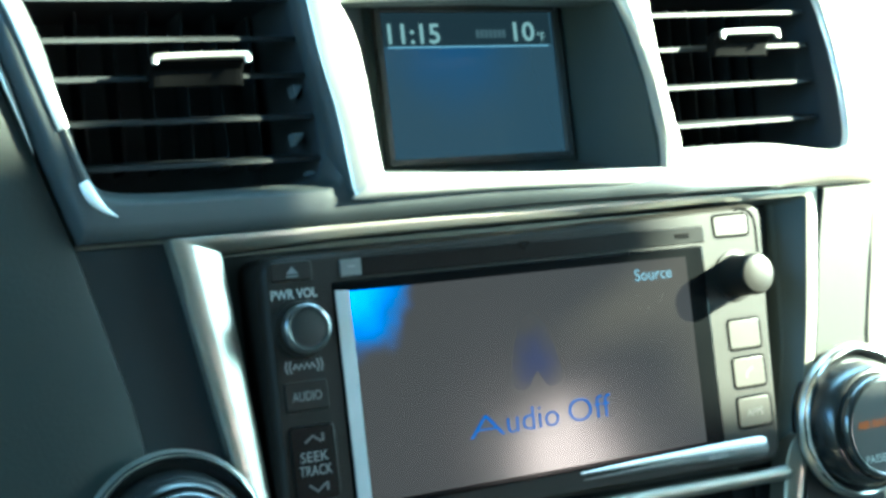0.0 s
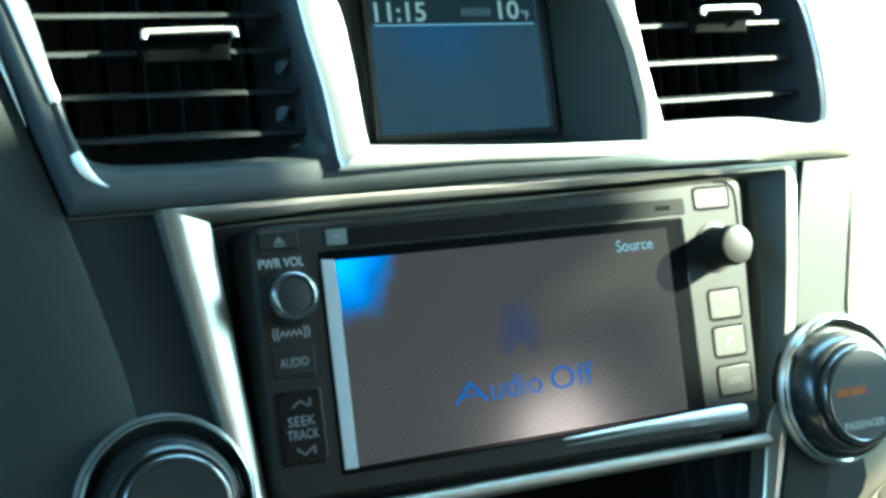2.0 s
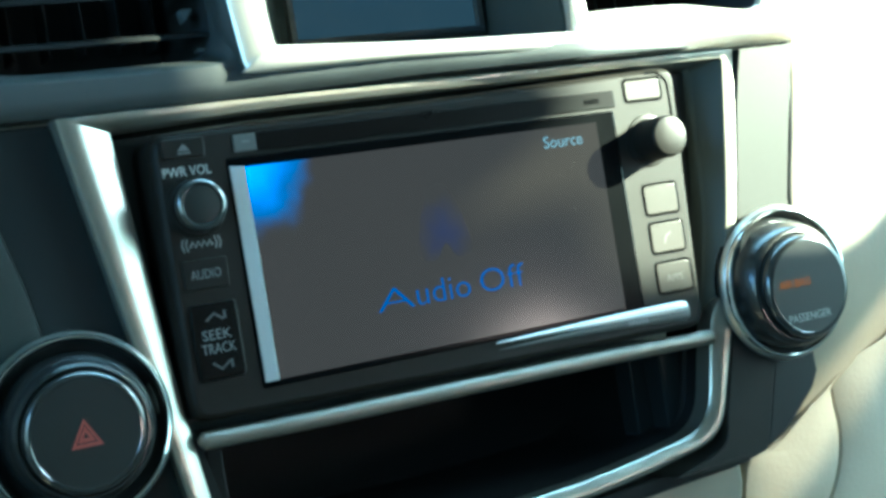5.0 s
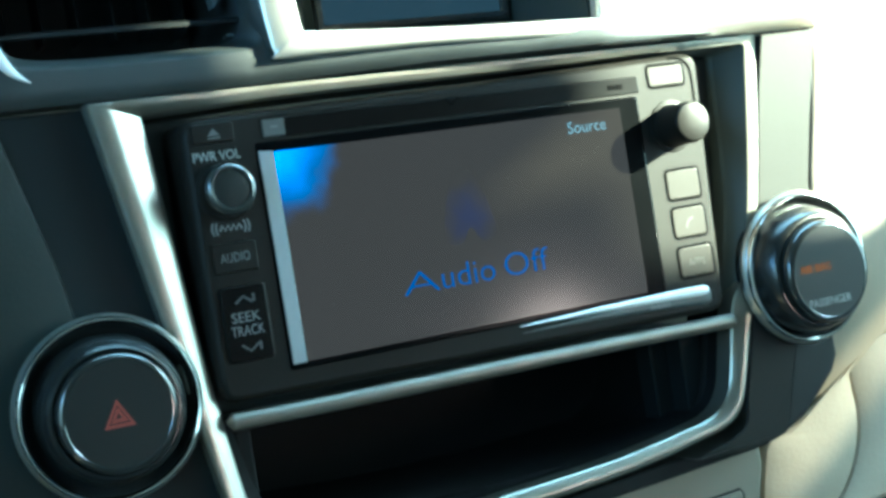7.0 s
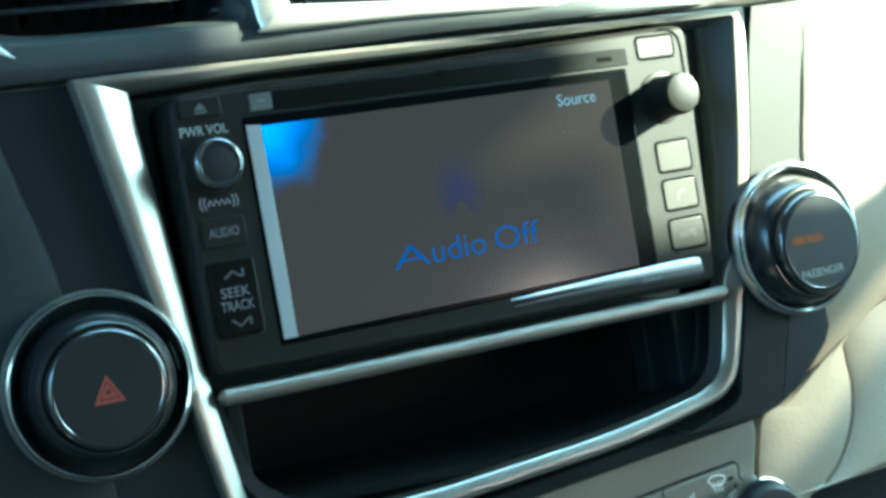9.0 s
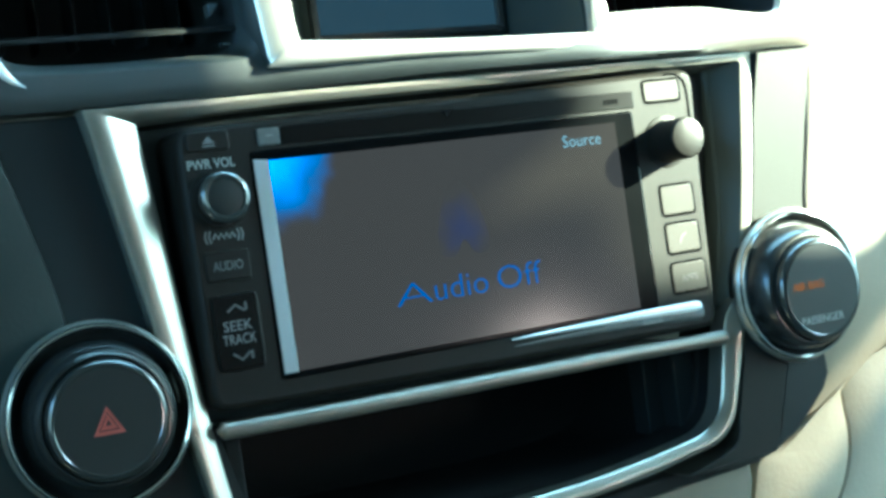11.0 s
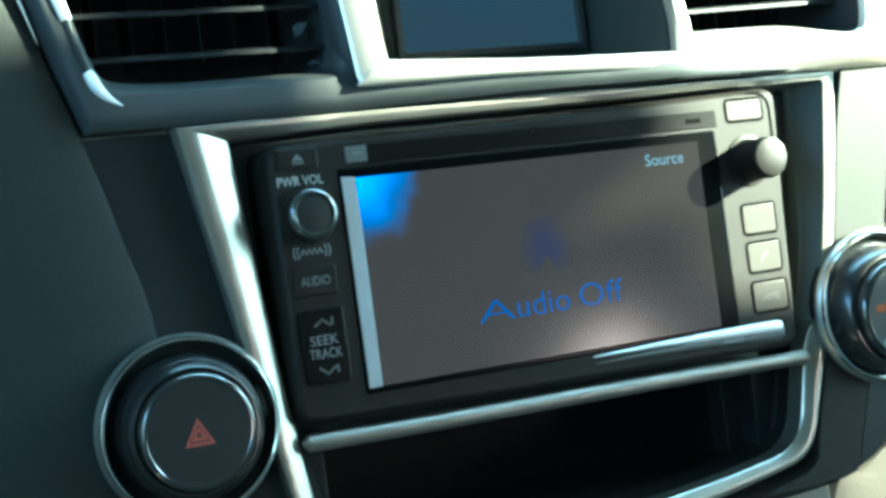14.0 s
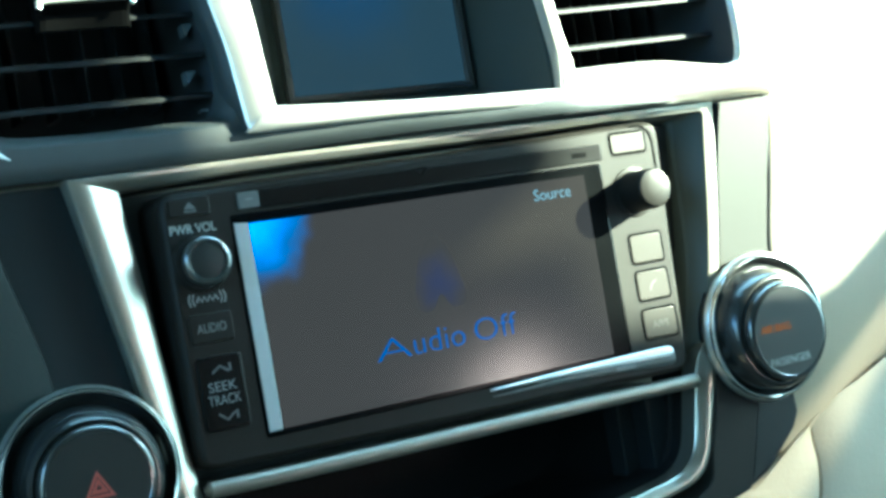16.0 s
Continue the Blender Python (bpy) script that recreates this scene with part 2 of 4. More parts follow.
def shrunk(points, d):
    """A closed outline of (x, z) drawn in by d."""
    n, out = len(points), []
    area = sum(points[i][0] * points[(i + 1) % n][1] - points[(i + 1) % n][0] * points[i][1] for i in range(n))
    side = 1 if area > 0 else -1
    for i in range(n):
        p, q, r = Vector(points[i - 1]), Vector(points[i]), Vector(points[(i + 1) % n])
        e, f = (q - p).normalized(), (r - q).normalized()
        m = Vector((-(e + f).y, (e + f).x))
        m = m.normalized() if m.length > 1e-6 else Vector((-e.y, e.x))
        out.append(tuple(q + side * m * d / max(0.4, m.dot(Vector((-e.y, e.x))))))
    return out


def block(points, y_front, y_back, edge=0.06):
    """A solid with an outline of (x, z), its front edge rounded."""
    return loft([flat(points, y_back), flat(points, y_front + edge), flat(shrunk(points, edge * 0.3), y_front + edge * 0.3), flat(shrunk(points, edge), y_front)], True, True)


def turned(cx, cz, profile, n=64, cap=True, lean=(0, 0)):
    """A body of revolution about the y direction; profile: (radius, y) from the back to the front."""
    loops = [[Vector((cx + r * math.cos(2 * math.pi * k / n) + lean[0] * y, y, cz + r * math.sin(2 * math.pi * k / n) + lean[1] * y)) for k in range(n)] for r, y in profile]
    return loft(loops, False, cap)


def tube(path, wide, deep, n=14, taper=None):
    """A bar of elliptic section along a path; wide in the face, deep across it."""
    loops = []
    for i, p in enumerate(path):
        ahead = (path[min(i + 1, len(path) - 1)] - path[max(i - 1, 0)]).normalized()
        out = Vector((0, -1, 0))
        side = ahead.cross(out).normalized()
        k = taper(i / (len(path) - 1)) if taper else 1.0
        loops.append([p + side * wide * k * math.cos(2 * math.pi * j / n) + out * deep * k * math.sin(2 * math.pi * j / n) for j in range(n)])
    return loft(loops, True, True)


def round_ends(t, share=0.02):
    d = min(t, 1 - t) / share
    return 1.0 if d >= 1 else max(0.25, math.sqrt(max(0.0, 1 - (1 - d) ** 2)))


def lettering(text, x, y, z, high, wide=None, deep=0.01, lean=0.0, thin=0.0):
    """Raised print of a word, centred at a place of the face; high: of a capital; wide: of the whole word."""
    curve = bpy.data.curves.new("print", "FONT")
    curve.body, curve.align_x, curve.align_y, curve.size, curve.extrude, curve.shear = text, "CENTER", "CENTER", 1.0, 0.0, lean
    curve.resolution_u, curve.offset = 3, -thin
    carrier = bpy.data.objects.new("print", curve)
    mesh = bpy.data.meshes.new_from_object(carrier)
    bpy.data.objects.remove(carrier)
    bm = bmesh.new()
    bm.from_mesh(mesh)
    bpy.data.meshes.remove(mesh)
    xs, zs = [v.co.x for v in bm.verts], [v.co.y for v in bm.verts]
    cx, cz, w, h = (min(xs) + max(xs)) / 2, (min(zs) + max(zs)) / 2, max(xs) - min(xs), max(zs) - min(zs)
    kx, kz = (wide / w if wide else high / h), high / h
    for v in bm.verts:
        v.co = Vector((x + (v.co.x - cx) * kx, y, z + (v.co.y - cz) * kz))
    extra = bmesh.ops.extrude_face_region(bm, geom=bm.faces[:])["geom"]
    bmesh.ops.translate(bm, verts=[g for g in extra if isinstance(g, bmesh.types.BMVert)], vec=(0, -deep, 0))
    return bm


def join(*pieces):
    """Several bmeshes as one."""
    bm = bmesh.new()
    for piece in pieces:
        mesh = bpy.data.meshes.new("piece")
        piece.to_mesh(mesh)
        piece.free()
        bm.from_mesh(mesh)
        bpy.data.meshes.remove(mesh)
    return bm


def bar(x0, z0, x1, z1, y, deep=0.012):
    return loft([flat([(x0, z0), (x1, z0), (x1, z1), (x0, z1)], y), flat([(x0, z0), (x1, z0), (x1, z1), (x0, z1)], y - deep)], True, True)


def arc_line(points, y, wide, deep=0.012):
    """A thin printed line along (x, z) points."""
    half = wide / 2
    left, right = [], []
    for i, p in enumerate(points):
        a, b = Vector(points[max(i - 1, 0)]), Vector(points[min(i + 1, len(points) - 1)])
        t = (b - a).normalized()
        left.append((p[0] - t.y * half, p[1] + t.x * half))
        right.append((p[0] + t.y * half, p[1] - t.x * half))
    outline = left + right[::-1]
    bm = bmesh.new()
    fronts = [bm.verts.new((x, y - deep, z)) for x, z in outline]
    n = len(left)
    for k in range(n - 1):
        bm.faces.new((fronts[k], fronts[k + 1], fronts[2 * n - 2 - k], fronts[2 * n - 1 - k]))
    return bm


# ---- cabin shell ----
def shell_wall(name, corners, label, mat, holes=(), thick=0.05, reveal=None):
    """A flat wall of world corners, with a window opening cut through it; thick: outwards."""
    bm = bmesh.new()
    outer = [Vector(c) for c in corners]
    normal = (outer[1] - outer[0]).cross(outer[2] - outer[1]).normalized()
    back = normal * thick
    loops = [outer] + [[Vector(h) for h in hole] for hole in holes]
    sheets = []
    for shifts in ([Vector()] * len(loops), [back] + [reveal or back] * len(holes)):
        rings = [[bm.verts.new(p + shift) for p in loop] for loop, shift in zip(loops, shifts)]
        edges = [bm.edges.new((ring[k], ring[(k + 1) % len(ring)])) for ring in rings for k in range(len(ring))]
        bmesh.ops.triangle_fill(bm, use_beauty=True, use_dissolve=False, edges=edges, normal=normal)
        sheets.append(rings)
    for a, b in zip(*sheets):
        for k in range(len(a)):
            bm.faces.new((a[k], a[(k + 1) % len(a)], b[(k + 1) % len(b)], b[k]))
    mesh = bpy.data.meshes.new(name)
    bm.to_mesh(mesh)
    bm.free()
    mesh.materials.append(mat)
    return tagged(new(name, mesh), label, "car interior", kind="structure")


# Unseen openings, outlined to lay sun patches on the upper and outer stack.
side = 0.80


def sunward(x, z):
    """Where the ray from the sun to a point of the stack passes the plane of the passenger door."""
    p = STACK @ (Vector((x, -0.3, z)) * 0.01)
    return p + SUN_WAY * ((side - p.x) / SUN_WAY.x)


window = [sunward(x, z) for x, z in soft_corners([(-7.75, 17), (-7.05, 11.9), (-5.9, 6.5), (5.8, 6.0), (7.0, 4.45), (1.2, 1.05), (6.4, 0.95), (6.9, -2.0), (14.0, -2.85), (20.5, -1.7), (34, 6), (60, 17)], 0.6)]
vent_sun_cut = [sunward(x, z) for x, z in soft_corners([(-17.2, 17), (-15.1, 9.1), (-11.8, 11.1), (-8.4, 11.4), (-9.2, 17)], 0.5)]
dim_sun_cut = [sunward(x, z) for x, z in soft_corners([(17.1, -11.9), (21.95, -9.26), (24.6, -7.25), (29, -4), (29, -0.5), (23.1, -5), (20.1, -7), (17.1, -8.8)], 0.8)]
x0, x1, y0, y1, z0, z1 = -0.8, side, -2.3, 0.75, 0.0, 1.95
shell_wall("wall_right", [(x1, -0.8, z0), (x1, y1, z0), (x1, y1, z1), (x1, -0.8, z1)], "beige car door lining cut through to let light in", lining, [window, vent_sun_cut, dim_sun_cut], 0.05, SUN_WAY * (0.05 / SUN_WAY.x))
# Opening set where the screen mirrors the glowing plane toward the camera.
shell_wall("wall_right_rear", [(x1, y0, z0), (x1, -0.8, z0), (x1, -0.8, z1), (x1, y0, z1)], "beige rear door lining with an opening for the reflected glow", lining,
           [[(x1, -1.52, 1.0), (x1, -1.17, 1.0), (x1, -1.22, 1.205), (x1, -1.46, 1.205)]])
shell_wall("wall_left", [(x0, y1, z0), (x0, y0, z0), (x0, y0, z1), (x0, y1, z1)], "beige car door lining cut through to let light in", lining,
           [[(x0, -0.05, 1.12), (x0, -0.7, 1.12), (x0, -0.62, 1.38), (x0, -0.15, 1.38)]])
shell_wall("wall_rear", [(x0, y0, z0), (x1, y0, z0), (x1, y0, z1), (x0, y0, z1)], "plain beige rear of the cabin", lining)
shell_wall("wall_front", [(x1, y1, z0), (x0, y1, z0), (x0, y1, z1), (x1, y1, z1)], "bulkhead with the windscreen opening", lining,
           [[(0.7, y1, 1.05), (-0.7, y1, 1.05), (-0.6, y1, 1.75), (0.6, y1, 1.75)]])
shell_wall("ceiling", [(x0, y0, z1), (x1, y0, z1), (x1, y1, z1), (x0, y1, z1)], "beige cloth headliner", lining)
shell_wall("floor", [(x0, y1, z0), (x1, y1, z0), (x1, y0, z0), (x0, y0, z0)], "beige carpeted cabin floor", carpet)


# A dark unseen pane, added to dim the sun on the lower beige moulding.
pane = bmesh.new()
corners = [p + SUN_WAY * (0.05 / SUN_WAY.x) for p in dim_sun_cut]
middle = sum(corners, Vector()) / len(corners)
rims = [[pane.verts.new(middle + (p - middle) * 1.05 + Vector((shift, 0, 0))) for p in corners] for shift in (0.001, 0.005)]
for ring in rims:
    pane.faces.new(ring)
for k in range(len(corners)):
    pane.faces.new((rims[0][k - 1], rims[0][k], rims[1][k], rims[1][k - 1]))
mesh = bpy.data.meshes.new("sun_dimmer_pane")
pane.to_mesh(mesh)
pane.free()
mesh.materials.append(sun_dimmer)
tagged(new("sun_dimmer_pane", mesh), "unseen dark pane added to dim the sun", "window", kind="structure")

# Glowing plane added outside the rear door for the warm reflection in the screen.
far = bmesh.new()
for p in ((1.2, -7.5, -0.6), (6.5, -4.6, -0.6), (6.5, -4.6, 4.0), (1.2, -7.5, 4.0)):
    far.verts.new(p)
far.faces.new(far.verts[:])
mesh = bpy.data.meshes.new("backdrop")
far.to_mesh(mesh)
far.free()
mesh.materials.append(pink_glow)
tagged(new("backdrop", mesh), "unseen glowing plane added for the reflection in the screen", "backdrop", kind="structure")


# ---- dashboard ----
dashboard = thing("dashboard", (0, 6, -30), "dark and beige moulded dashboard round a leaning centre stack", "dashboard")

# Driver's side: a dark soft moulding that ends in a long curved edge beside the stack.
edge_left = spline([(-18.4, 16.5), (-17.6, 14), (-16.85, 11), (-15.95, 8.35), (-15.05, 5.6), (-14.2, 2.4), (-13.6, -0.2), (-13.2, -4), (-12.9, -9), (-12.6, -16), (-12.4, -24)], 5)
columns = []
for shift, y in ((0.0, 1.9), (0.0, 0.95), (-0.12, 0.72), (-0.5, 0.62), (-3, 0.55), (-8, 0.9), (-16, 2.5), (-30, 5)):
    columns.append([Vector((p[0] + shift, y, p[1])) for p in edge_left])
part("driver_side_moulding", loft(columns, closed=False), soft_dash, dashboard, "dark green-grey soft moulding")

# Silver added along the moulding's edge to paint the sliver of sun there.
part("lit_edge_strip", tube([Vector((x, 0.55, z)) for x, z in spline([(-18.25, 15.5), (-17.55, 13.4), (-16.8, 11.0), (-16.4, 9.7), (-16.05, 8.45)], 6)], 0.11, 0.12, taper=lambda t: min(1.0, 0.1 + (1 - t) * 2.2)), silver, dashboard, "thin silver strip added for the sunlit edge")

# Passenger's side: a beige pad whose lower edge rolls under, and the lower mouldings behind that roll.
edge_right = spline([(18.6, 16.5), (17.65, 12), (17.3, 9), (16.98, 5.5), (16.48, 2.5), (15.85, -0.4), (15.7, -3.2)], 5)
ends = [(15.6, -3.2), (16.2, -4.2)]
columns = []
for x_far, y, droop in ((0.0, 2.2, 0), (0.0, 0.95, 0), (0.06, 0.78, 0), (0.3, 0.68, 0.1), (2.4, 0.5, 1.2), (3.6, 0.5, 2.0), (6, 0.6, 3.2), (12, 1.2, 4.5), (28, 5, 6), (50, 14, 7)):
    column = [Vector((p[0] + x_far, y, p[1] + (droop if k > 24 else droop * max(0, k - 12) / 12))) for k, p in enumerate(edge_right)]
    foot = column[-1]
    for dy, dz in ((0.06, -0.6), (0.22, -1.4), (0.5, -2.4), (0.9, -3.5), (1.35, -4.7), (1.8, -6.0), (2.4, -7.0), (4.0, -7.6)):
        column.append(foot + Vector((0.12 * -dz * min(1.0, x_far), dy, dz * (1.0 if x_far < 1 else 0.95))))
    columns.append(column)
part("passenger_pad", loft(columns, closed=False), beige, dashboard, "beige grained passenger pad")

edge_low = spline([(18.6, -7.75), (16.4, -9.08), (15.0, -9.85), (14.0, -10.3), (13.2, -10.5), (12.85, -10.75), (12.6, -11.6), (12.4, -12.7), (12.3, -14), (12.2, -24)], 5)
seam = spline([(18.7, -7.7), (17.95, -8.4), (17.9, -9.2), (18.02, -10.19), (17.86, -11.36), (17.38, -12.47), (16.6, -13.48), (15.67, -14.21), (14.6, -15.4), (13.2, -24)], 5)
rows_low = []
for k, y in ((0.0, 4.2), (0.0, 2.75), (0.03, 2.5), (0.12, 2.38), (0.5, 2.32), (0.88, 2.42), (0.97, 2.55), (1.0, 2.9)):
    rows_low.append([Vector((a[0] + (b[0] - a[0]) * k, y + 0.05 * max(0, -a[1] - 11), a[1] + (b[1] - a[1]) * k)) for a, b in zip(edge_low, seam)])
part("lower_beige_moulding", loft(rows_low, closed=False), beige, dashboard, "beige lower moulding")
far_low = spline([(44, -0.5), (44, -3.5), (44, -6.5), (44, -9), (43, -11), (42, -12), (41, -13), (40, -13.6), (39, -14.2), (38, -15)], 5)
rows_far = []
for k, y in ((0.0, 2.9), (0.004, 2.6), (0.02, 2.45), (0.08, 2.4), (0.4, 3.5), (1.0, 9)):
    rows_far.append([Vector((a[0] + (b[0] - a[0]) * k, y, max(-14.05, a[1]) + (b[1] - max(-14.05, a[1])) * k)) for a, b in zip(seam, far_low)])
part("glove_box_lid", loft(rows_far, closed=False), beige, dashboard, "beige glove box lid")
# Solid black block in place of the shadow below the lid.
part("lower_shadow_block", block([(14.5, -14.4), (44, -13.0), (44, -26), (13, -26)], 4.2, 9, 0.2), cavity, dashboard, "black block painting the shade under the glove box")

seam_line = spline([(18.3, 16.0), (17.42, 12.4), (17.12, 9.0), (16.8, 5.8), (16.34, 2.5), (15.72, -0.3), (15.55, -2.6)], 6)
# A black tube fills the joint to paint its shade.
part("seam", tube([Vector((x, 0.86, z)) for x, z in seam_line], 0.14, 0.2, 8), cavity, dashboard, "black strip laid in the seam for its shade")

# The lip under the vents and the display, running the width of the stack.
lip_top = spline([(-7.4, 6.46), (-6.4, 6.5), (-3, 6.55), (0, 6.6), (3.5, 6.45), (6.8, 6.24), (9, 5.97), (11, 5.73)], 8)
lip_low = spline([(-7.4, 5.66), (-6.4, 5.67), (-3, 5.74), (0, 5.8), (3.5, 5.79), (6.8, 5.76), (9, 5.72), (11, 5.69)], 8)
lip = []
for k, y in ((1.0, 0.106), (0.56, 0.112), (0.4, 0.139), (0.225, 0.22), (0.09, 0.329), (0.0, 0.41)):
    row = []
    for (x, top), (_, low) in zip(lip_top, lip_low):
        forward = (0.5 + (y - 0.2) * 0.75) * min(1.0, max(0.0, (x + 6.4) / 12.8)) ** 1.3 + 0.2 * min(1.0, max(0.0, (x - 3.5) / 3)) + 0.2 * k * min(1.0, max(0.0, (x + 6.8) / 1.5)) * min(1.0, max(0.0, (6.4 - x) / 8))
        row.append(Vector((x, y - forward, low + (top - low) * k)))
    lip.append(row)
lip.append([Vector((p.x, 1.5, p.z)) for p in lip[-1]])
part("stack_lip", loft(lip, closed=False), gunmetal, dashboard, "grey metallic lip")

# Side panels of the stack.
left_panel = [(-15.4, 5.5), (-12.35, 5.5)] + [tuple(p) for p in spline([(-12.35, 5.5), (-11.3, 1.1), (-10.3, -3.1), (-9.6, -8), (-9.2, -10), (-9.0, -12)], 4)][1:] + [(-13.4, -12), (-13.6, -4), (-14.0, -0.2), (-14.6, 2.4)]
part("side_panel", block(left_panel, 0.85, 2.2, 0.08), dark_trim, dashboard, "dark satin side panel")
inner_edge = [tuple(p) for p in spline([(13.92, 5.55), (13.1, 0.4), (11.8, -5.1), (10.98, -8.0), (10.5, -9.35), (8.2, -10.0)], 4)]
right_panel = [(16.7, 5.6)] + inner_edge + [(8.3, -10.06), (10.6, -10.12), (11.9, -10.05), (12.55, -9.9), (12.8, -9.3), (13.2, -8.0), (13.62, -6.7), (13.9, -5.0), (14.4, -3.6), (15.55, -3.2), (15.5, -0.4), (16.15, 2.5)]
panel = block(right_panel, 0.62, 2.2, 0.06)
for v in panel.verts:
    v.co.y -= 0.13 * min(1.0, max(0.0, (v.co.z - 1.5) / 4.0)) + 0.24 * min(1.0, max(0.0, (v.co.z - 4.0) / 1.5))
part("side_panel", panel, sunlit_trim, dashboard, "dark satin side panel")
part("corner_panel", block([(12.62, -9.9), (13.7, -9.45), (14.6, -8.75), (15.45, -8.0), (15.78, -7.4), (15.72, -6.4), (15.55, -3.3), (14.45, -3.7), (13.98, -5.0), (13.7, -6.7), (13.28, -8.0), (12.88, -9.3)], 0.8, 2.4, 0.1), dark_trim, dashboard, "dark satin corner panel")
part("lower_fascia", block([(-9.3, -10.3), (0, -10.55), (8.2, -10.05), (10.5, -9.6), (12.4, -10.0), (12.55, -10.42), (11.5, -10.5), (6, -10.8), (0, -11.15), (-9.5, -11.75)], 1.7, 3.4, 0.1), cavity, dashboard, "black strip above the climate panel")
part("console_base", block([(-8.6, -17.5), (11.6, -17.5), (11.6, -83), (-8.6, -83)], 2.6, 14, 0.4), soft_dash, dashboard, "dark centre console")
part("dash_top", loft([[Vector((x, y, z)) for x in (-60, -18, 0, 18, 60)] for y, z in ((1.5, 14.3), (-0.6, 15.2), (-1.4, 16.3), (0, 17.4), (20, 20), (66, 24))], closed=False), soft_dash, dashboard, "dark soft dashboard top")

# ---- air vents ----
def dip(z):
    """How far the lower edge of a surround falls back, from 0 to 1."""
    return min(1.0, max(0.0, (7.0 - z) / 1.3)) ** 1.2


def vent(name, outer, opening, corner, inner_corner, front, deep, lip, mouth, sink, back_of_frame, frame_mat, slats, reach, tab, label, vanes, tilt=0.0, back=lambda x, z: 0.0):
    """A vent with its surround, slats, upright vanes and a thumb tab; slats: heights; reach: ends of the slats at low and high;
    tilt: how far a slat climbs; back: how far the surround falls away."""
    v = thing(name, (opening[0][0], 2, 7), label, "air vent", "dashboard air vents")
    o, i = spline(outer, 5, True, corner), spline(opening, 5, True, inner_corner)
    k, skin = lip * 0.45, [[Vector((x, back_of_frame + 1.3 * back(x, z), z)) for x, z in o]]
    for f in (0.0, 0.15 * k, 0.4 * k, 0.7 * k, k, lip * 0.75, lip, lip + 0.2 * (1 - lip), lip + 0.45 * (1 - lip), lip + 0.72 * (1 - lip), 1.0):
        rise, fall = max(0.0, 1 - f / k) ** 2, max(0.0, (f - lip) / (1 - lip)) ** 1.6
        skin.append([Vector((p[0] * (1 - f) + q[0] * f, front + back(p[0], p[1]) + (sink(p[0], p[1]) + 0.03) * rise + mouth * fall, p[1] * (1 - f) + q[1] * f)) for p, q in zip(o, i)])
    part("surround", loft(skin + [[Vector((x, front + mouth + 0.08 + back(x, z), z)) for x, z in shrunk(i, 0.02)]]), frame_mat, v)
    part("duct", loft([[Vector((x, front + mouth + 0.06 + back(x, z), z)) for x, z in shrunk(i, 0.015)], flat(shrunk(i, 0.05), front + deep + 0.4), flat(shrunk(i, 0.15), front + deep + 5.5)], False, True), vent_plastic, v, "black duct behind the slats")
    for z in slats:
        a, b = reach(z)
        y = front + deep + 0.05
        section = [(0.0, -0.07), (0.0, 0.05), (0.06, 0.09), (0.4, 0.1), (2.0, 0.04), (2.0, -0.04), (0.4, -0.09), (0.05, -0.1)]
        part("slat", loft([[Vector((x, y + dy, z + dz + dy * 0.2 + tilt * (x - a) / (b - a))) for dy, dz in section] for x in (a, (a + b) / 2, b)], True, True), slat_plastic, v)
    for x in vanes:
        part("vane", block([(x - 0.05, opening[3][1] + 0.2), (x + 0.05, opening[3][1] + 0.2), (x + 0.05, 13.6), (x - 0.05, 13.6)], front + deep + 3.4, front + deep + 5.0, 0.03), slat_plastic, v)
    x0, x1, zt, zb, y = tab
    prof = [(0.9, zt - 0.1), (0.15, zt), (-0.05, zt - 0.04), (-0.12, zt - 0.12), (-0.09, zt - 0.22), (0.14, zt - 0.3), (0.4, zt - 0.42), (0.52, zb + 0.2), (0.56, zb), (0.7, zb - 0.02), (0.95, zb + 0.25)]
    ends = []
    for x, k in ((x0, 0.55), (x0 + 0.12, 0.9), (x0 + 0.3, 1.0), (x1 - 0.3, 1.0), (x1 - 0.12, 0.9), (x1, 0.55)):
        ends.append([Vector((x, y + 0.9 - (0.9 - dy) * k, z)) for dy, z in prof])
    # Blackened body, in place of the shade below the tab's edge.
    part("thumb_tab", loft(ends, True, True), unlit_black, v, "black thumb tab")
    edge = spline([(x0 + 0.02, zt - 0.3), (x0 + 0.06, zt - 0.14), (x0 + 0.25, zt - 0.08), (x1 - 0.25, zt - 0.04), (x1 - 0.06, zt - 0.12), (x1 - 0.02, zt - 0.3)], 4)
    part("tab_edge", tube([Vector((x, y - 0.06, z)) for x, z in edge], 0.1, 0.09, 10), silver, v, "satin silver edge of the tab")
    return v


left_outer = [(-17.4, 14.2), (-16.75, 11.2), (-15.85, 8.4), (-15.3, 6.6), (-14.98, 5.64), (-12, 5.64), (-8, 5.66), (-5.2, 5.7), (-5.3, 6.6), (-5.6, 8.6), (-6.0, 11), (-6.6, 14.2), (-12, 14.5)]
left_open = [(-16.1, 13.7), (-15.42, 11.8), (-14.9, 9.3), (-14.5, 7.95), (-14.0, 7.25), (-12, 7.05), (-7.9, 7.08), (-7.1, 7.22), (-6.85, 7.6), (-6.75, 8.65), (-7.0, 11.2), (-7.35, 13.5), (-12, 13.8)]


def left_reach(z):
    k = (z - 7.3) / 6.2
    return -14.35 - 1.55 * k, -6.75 - 0.45 * k


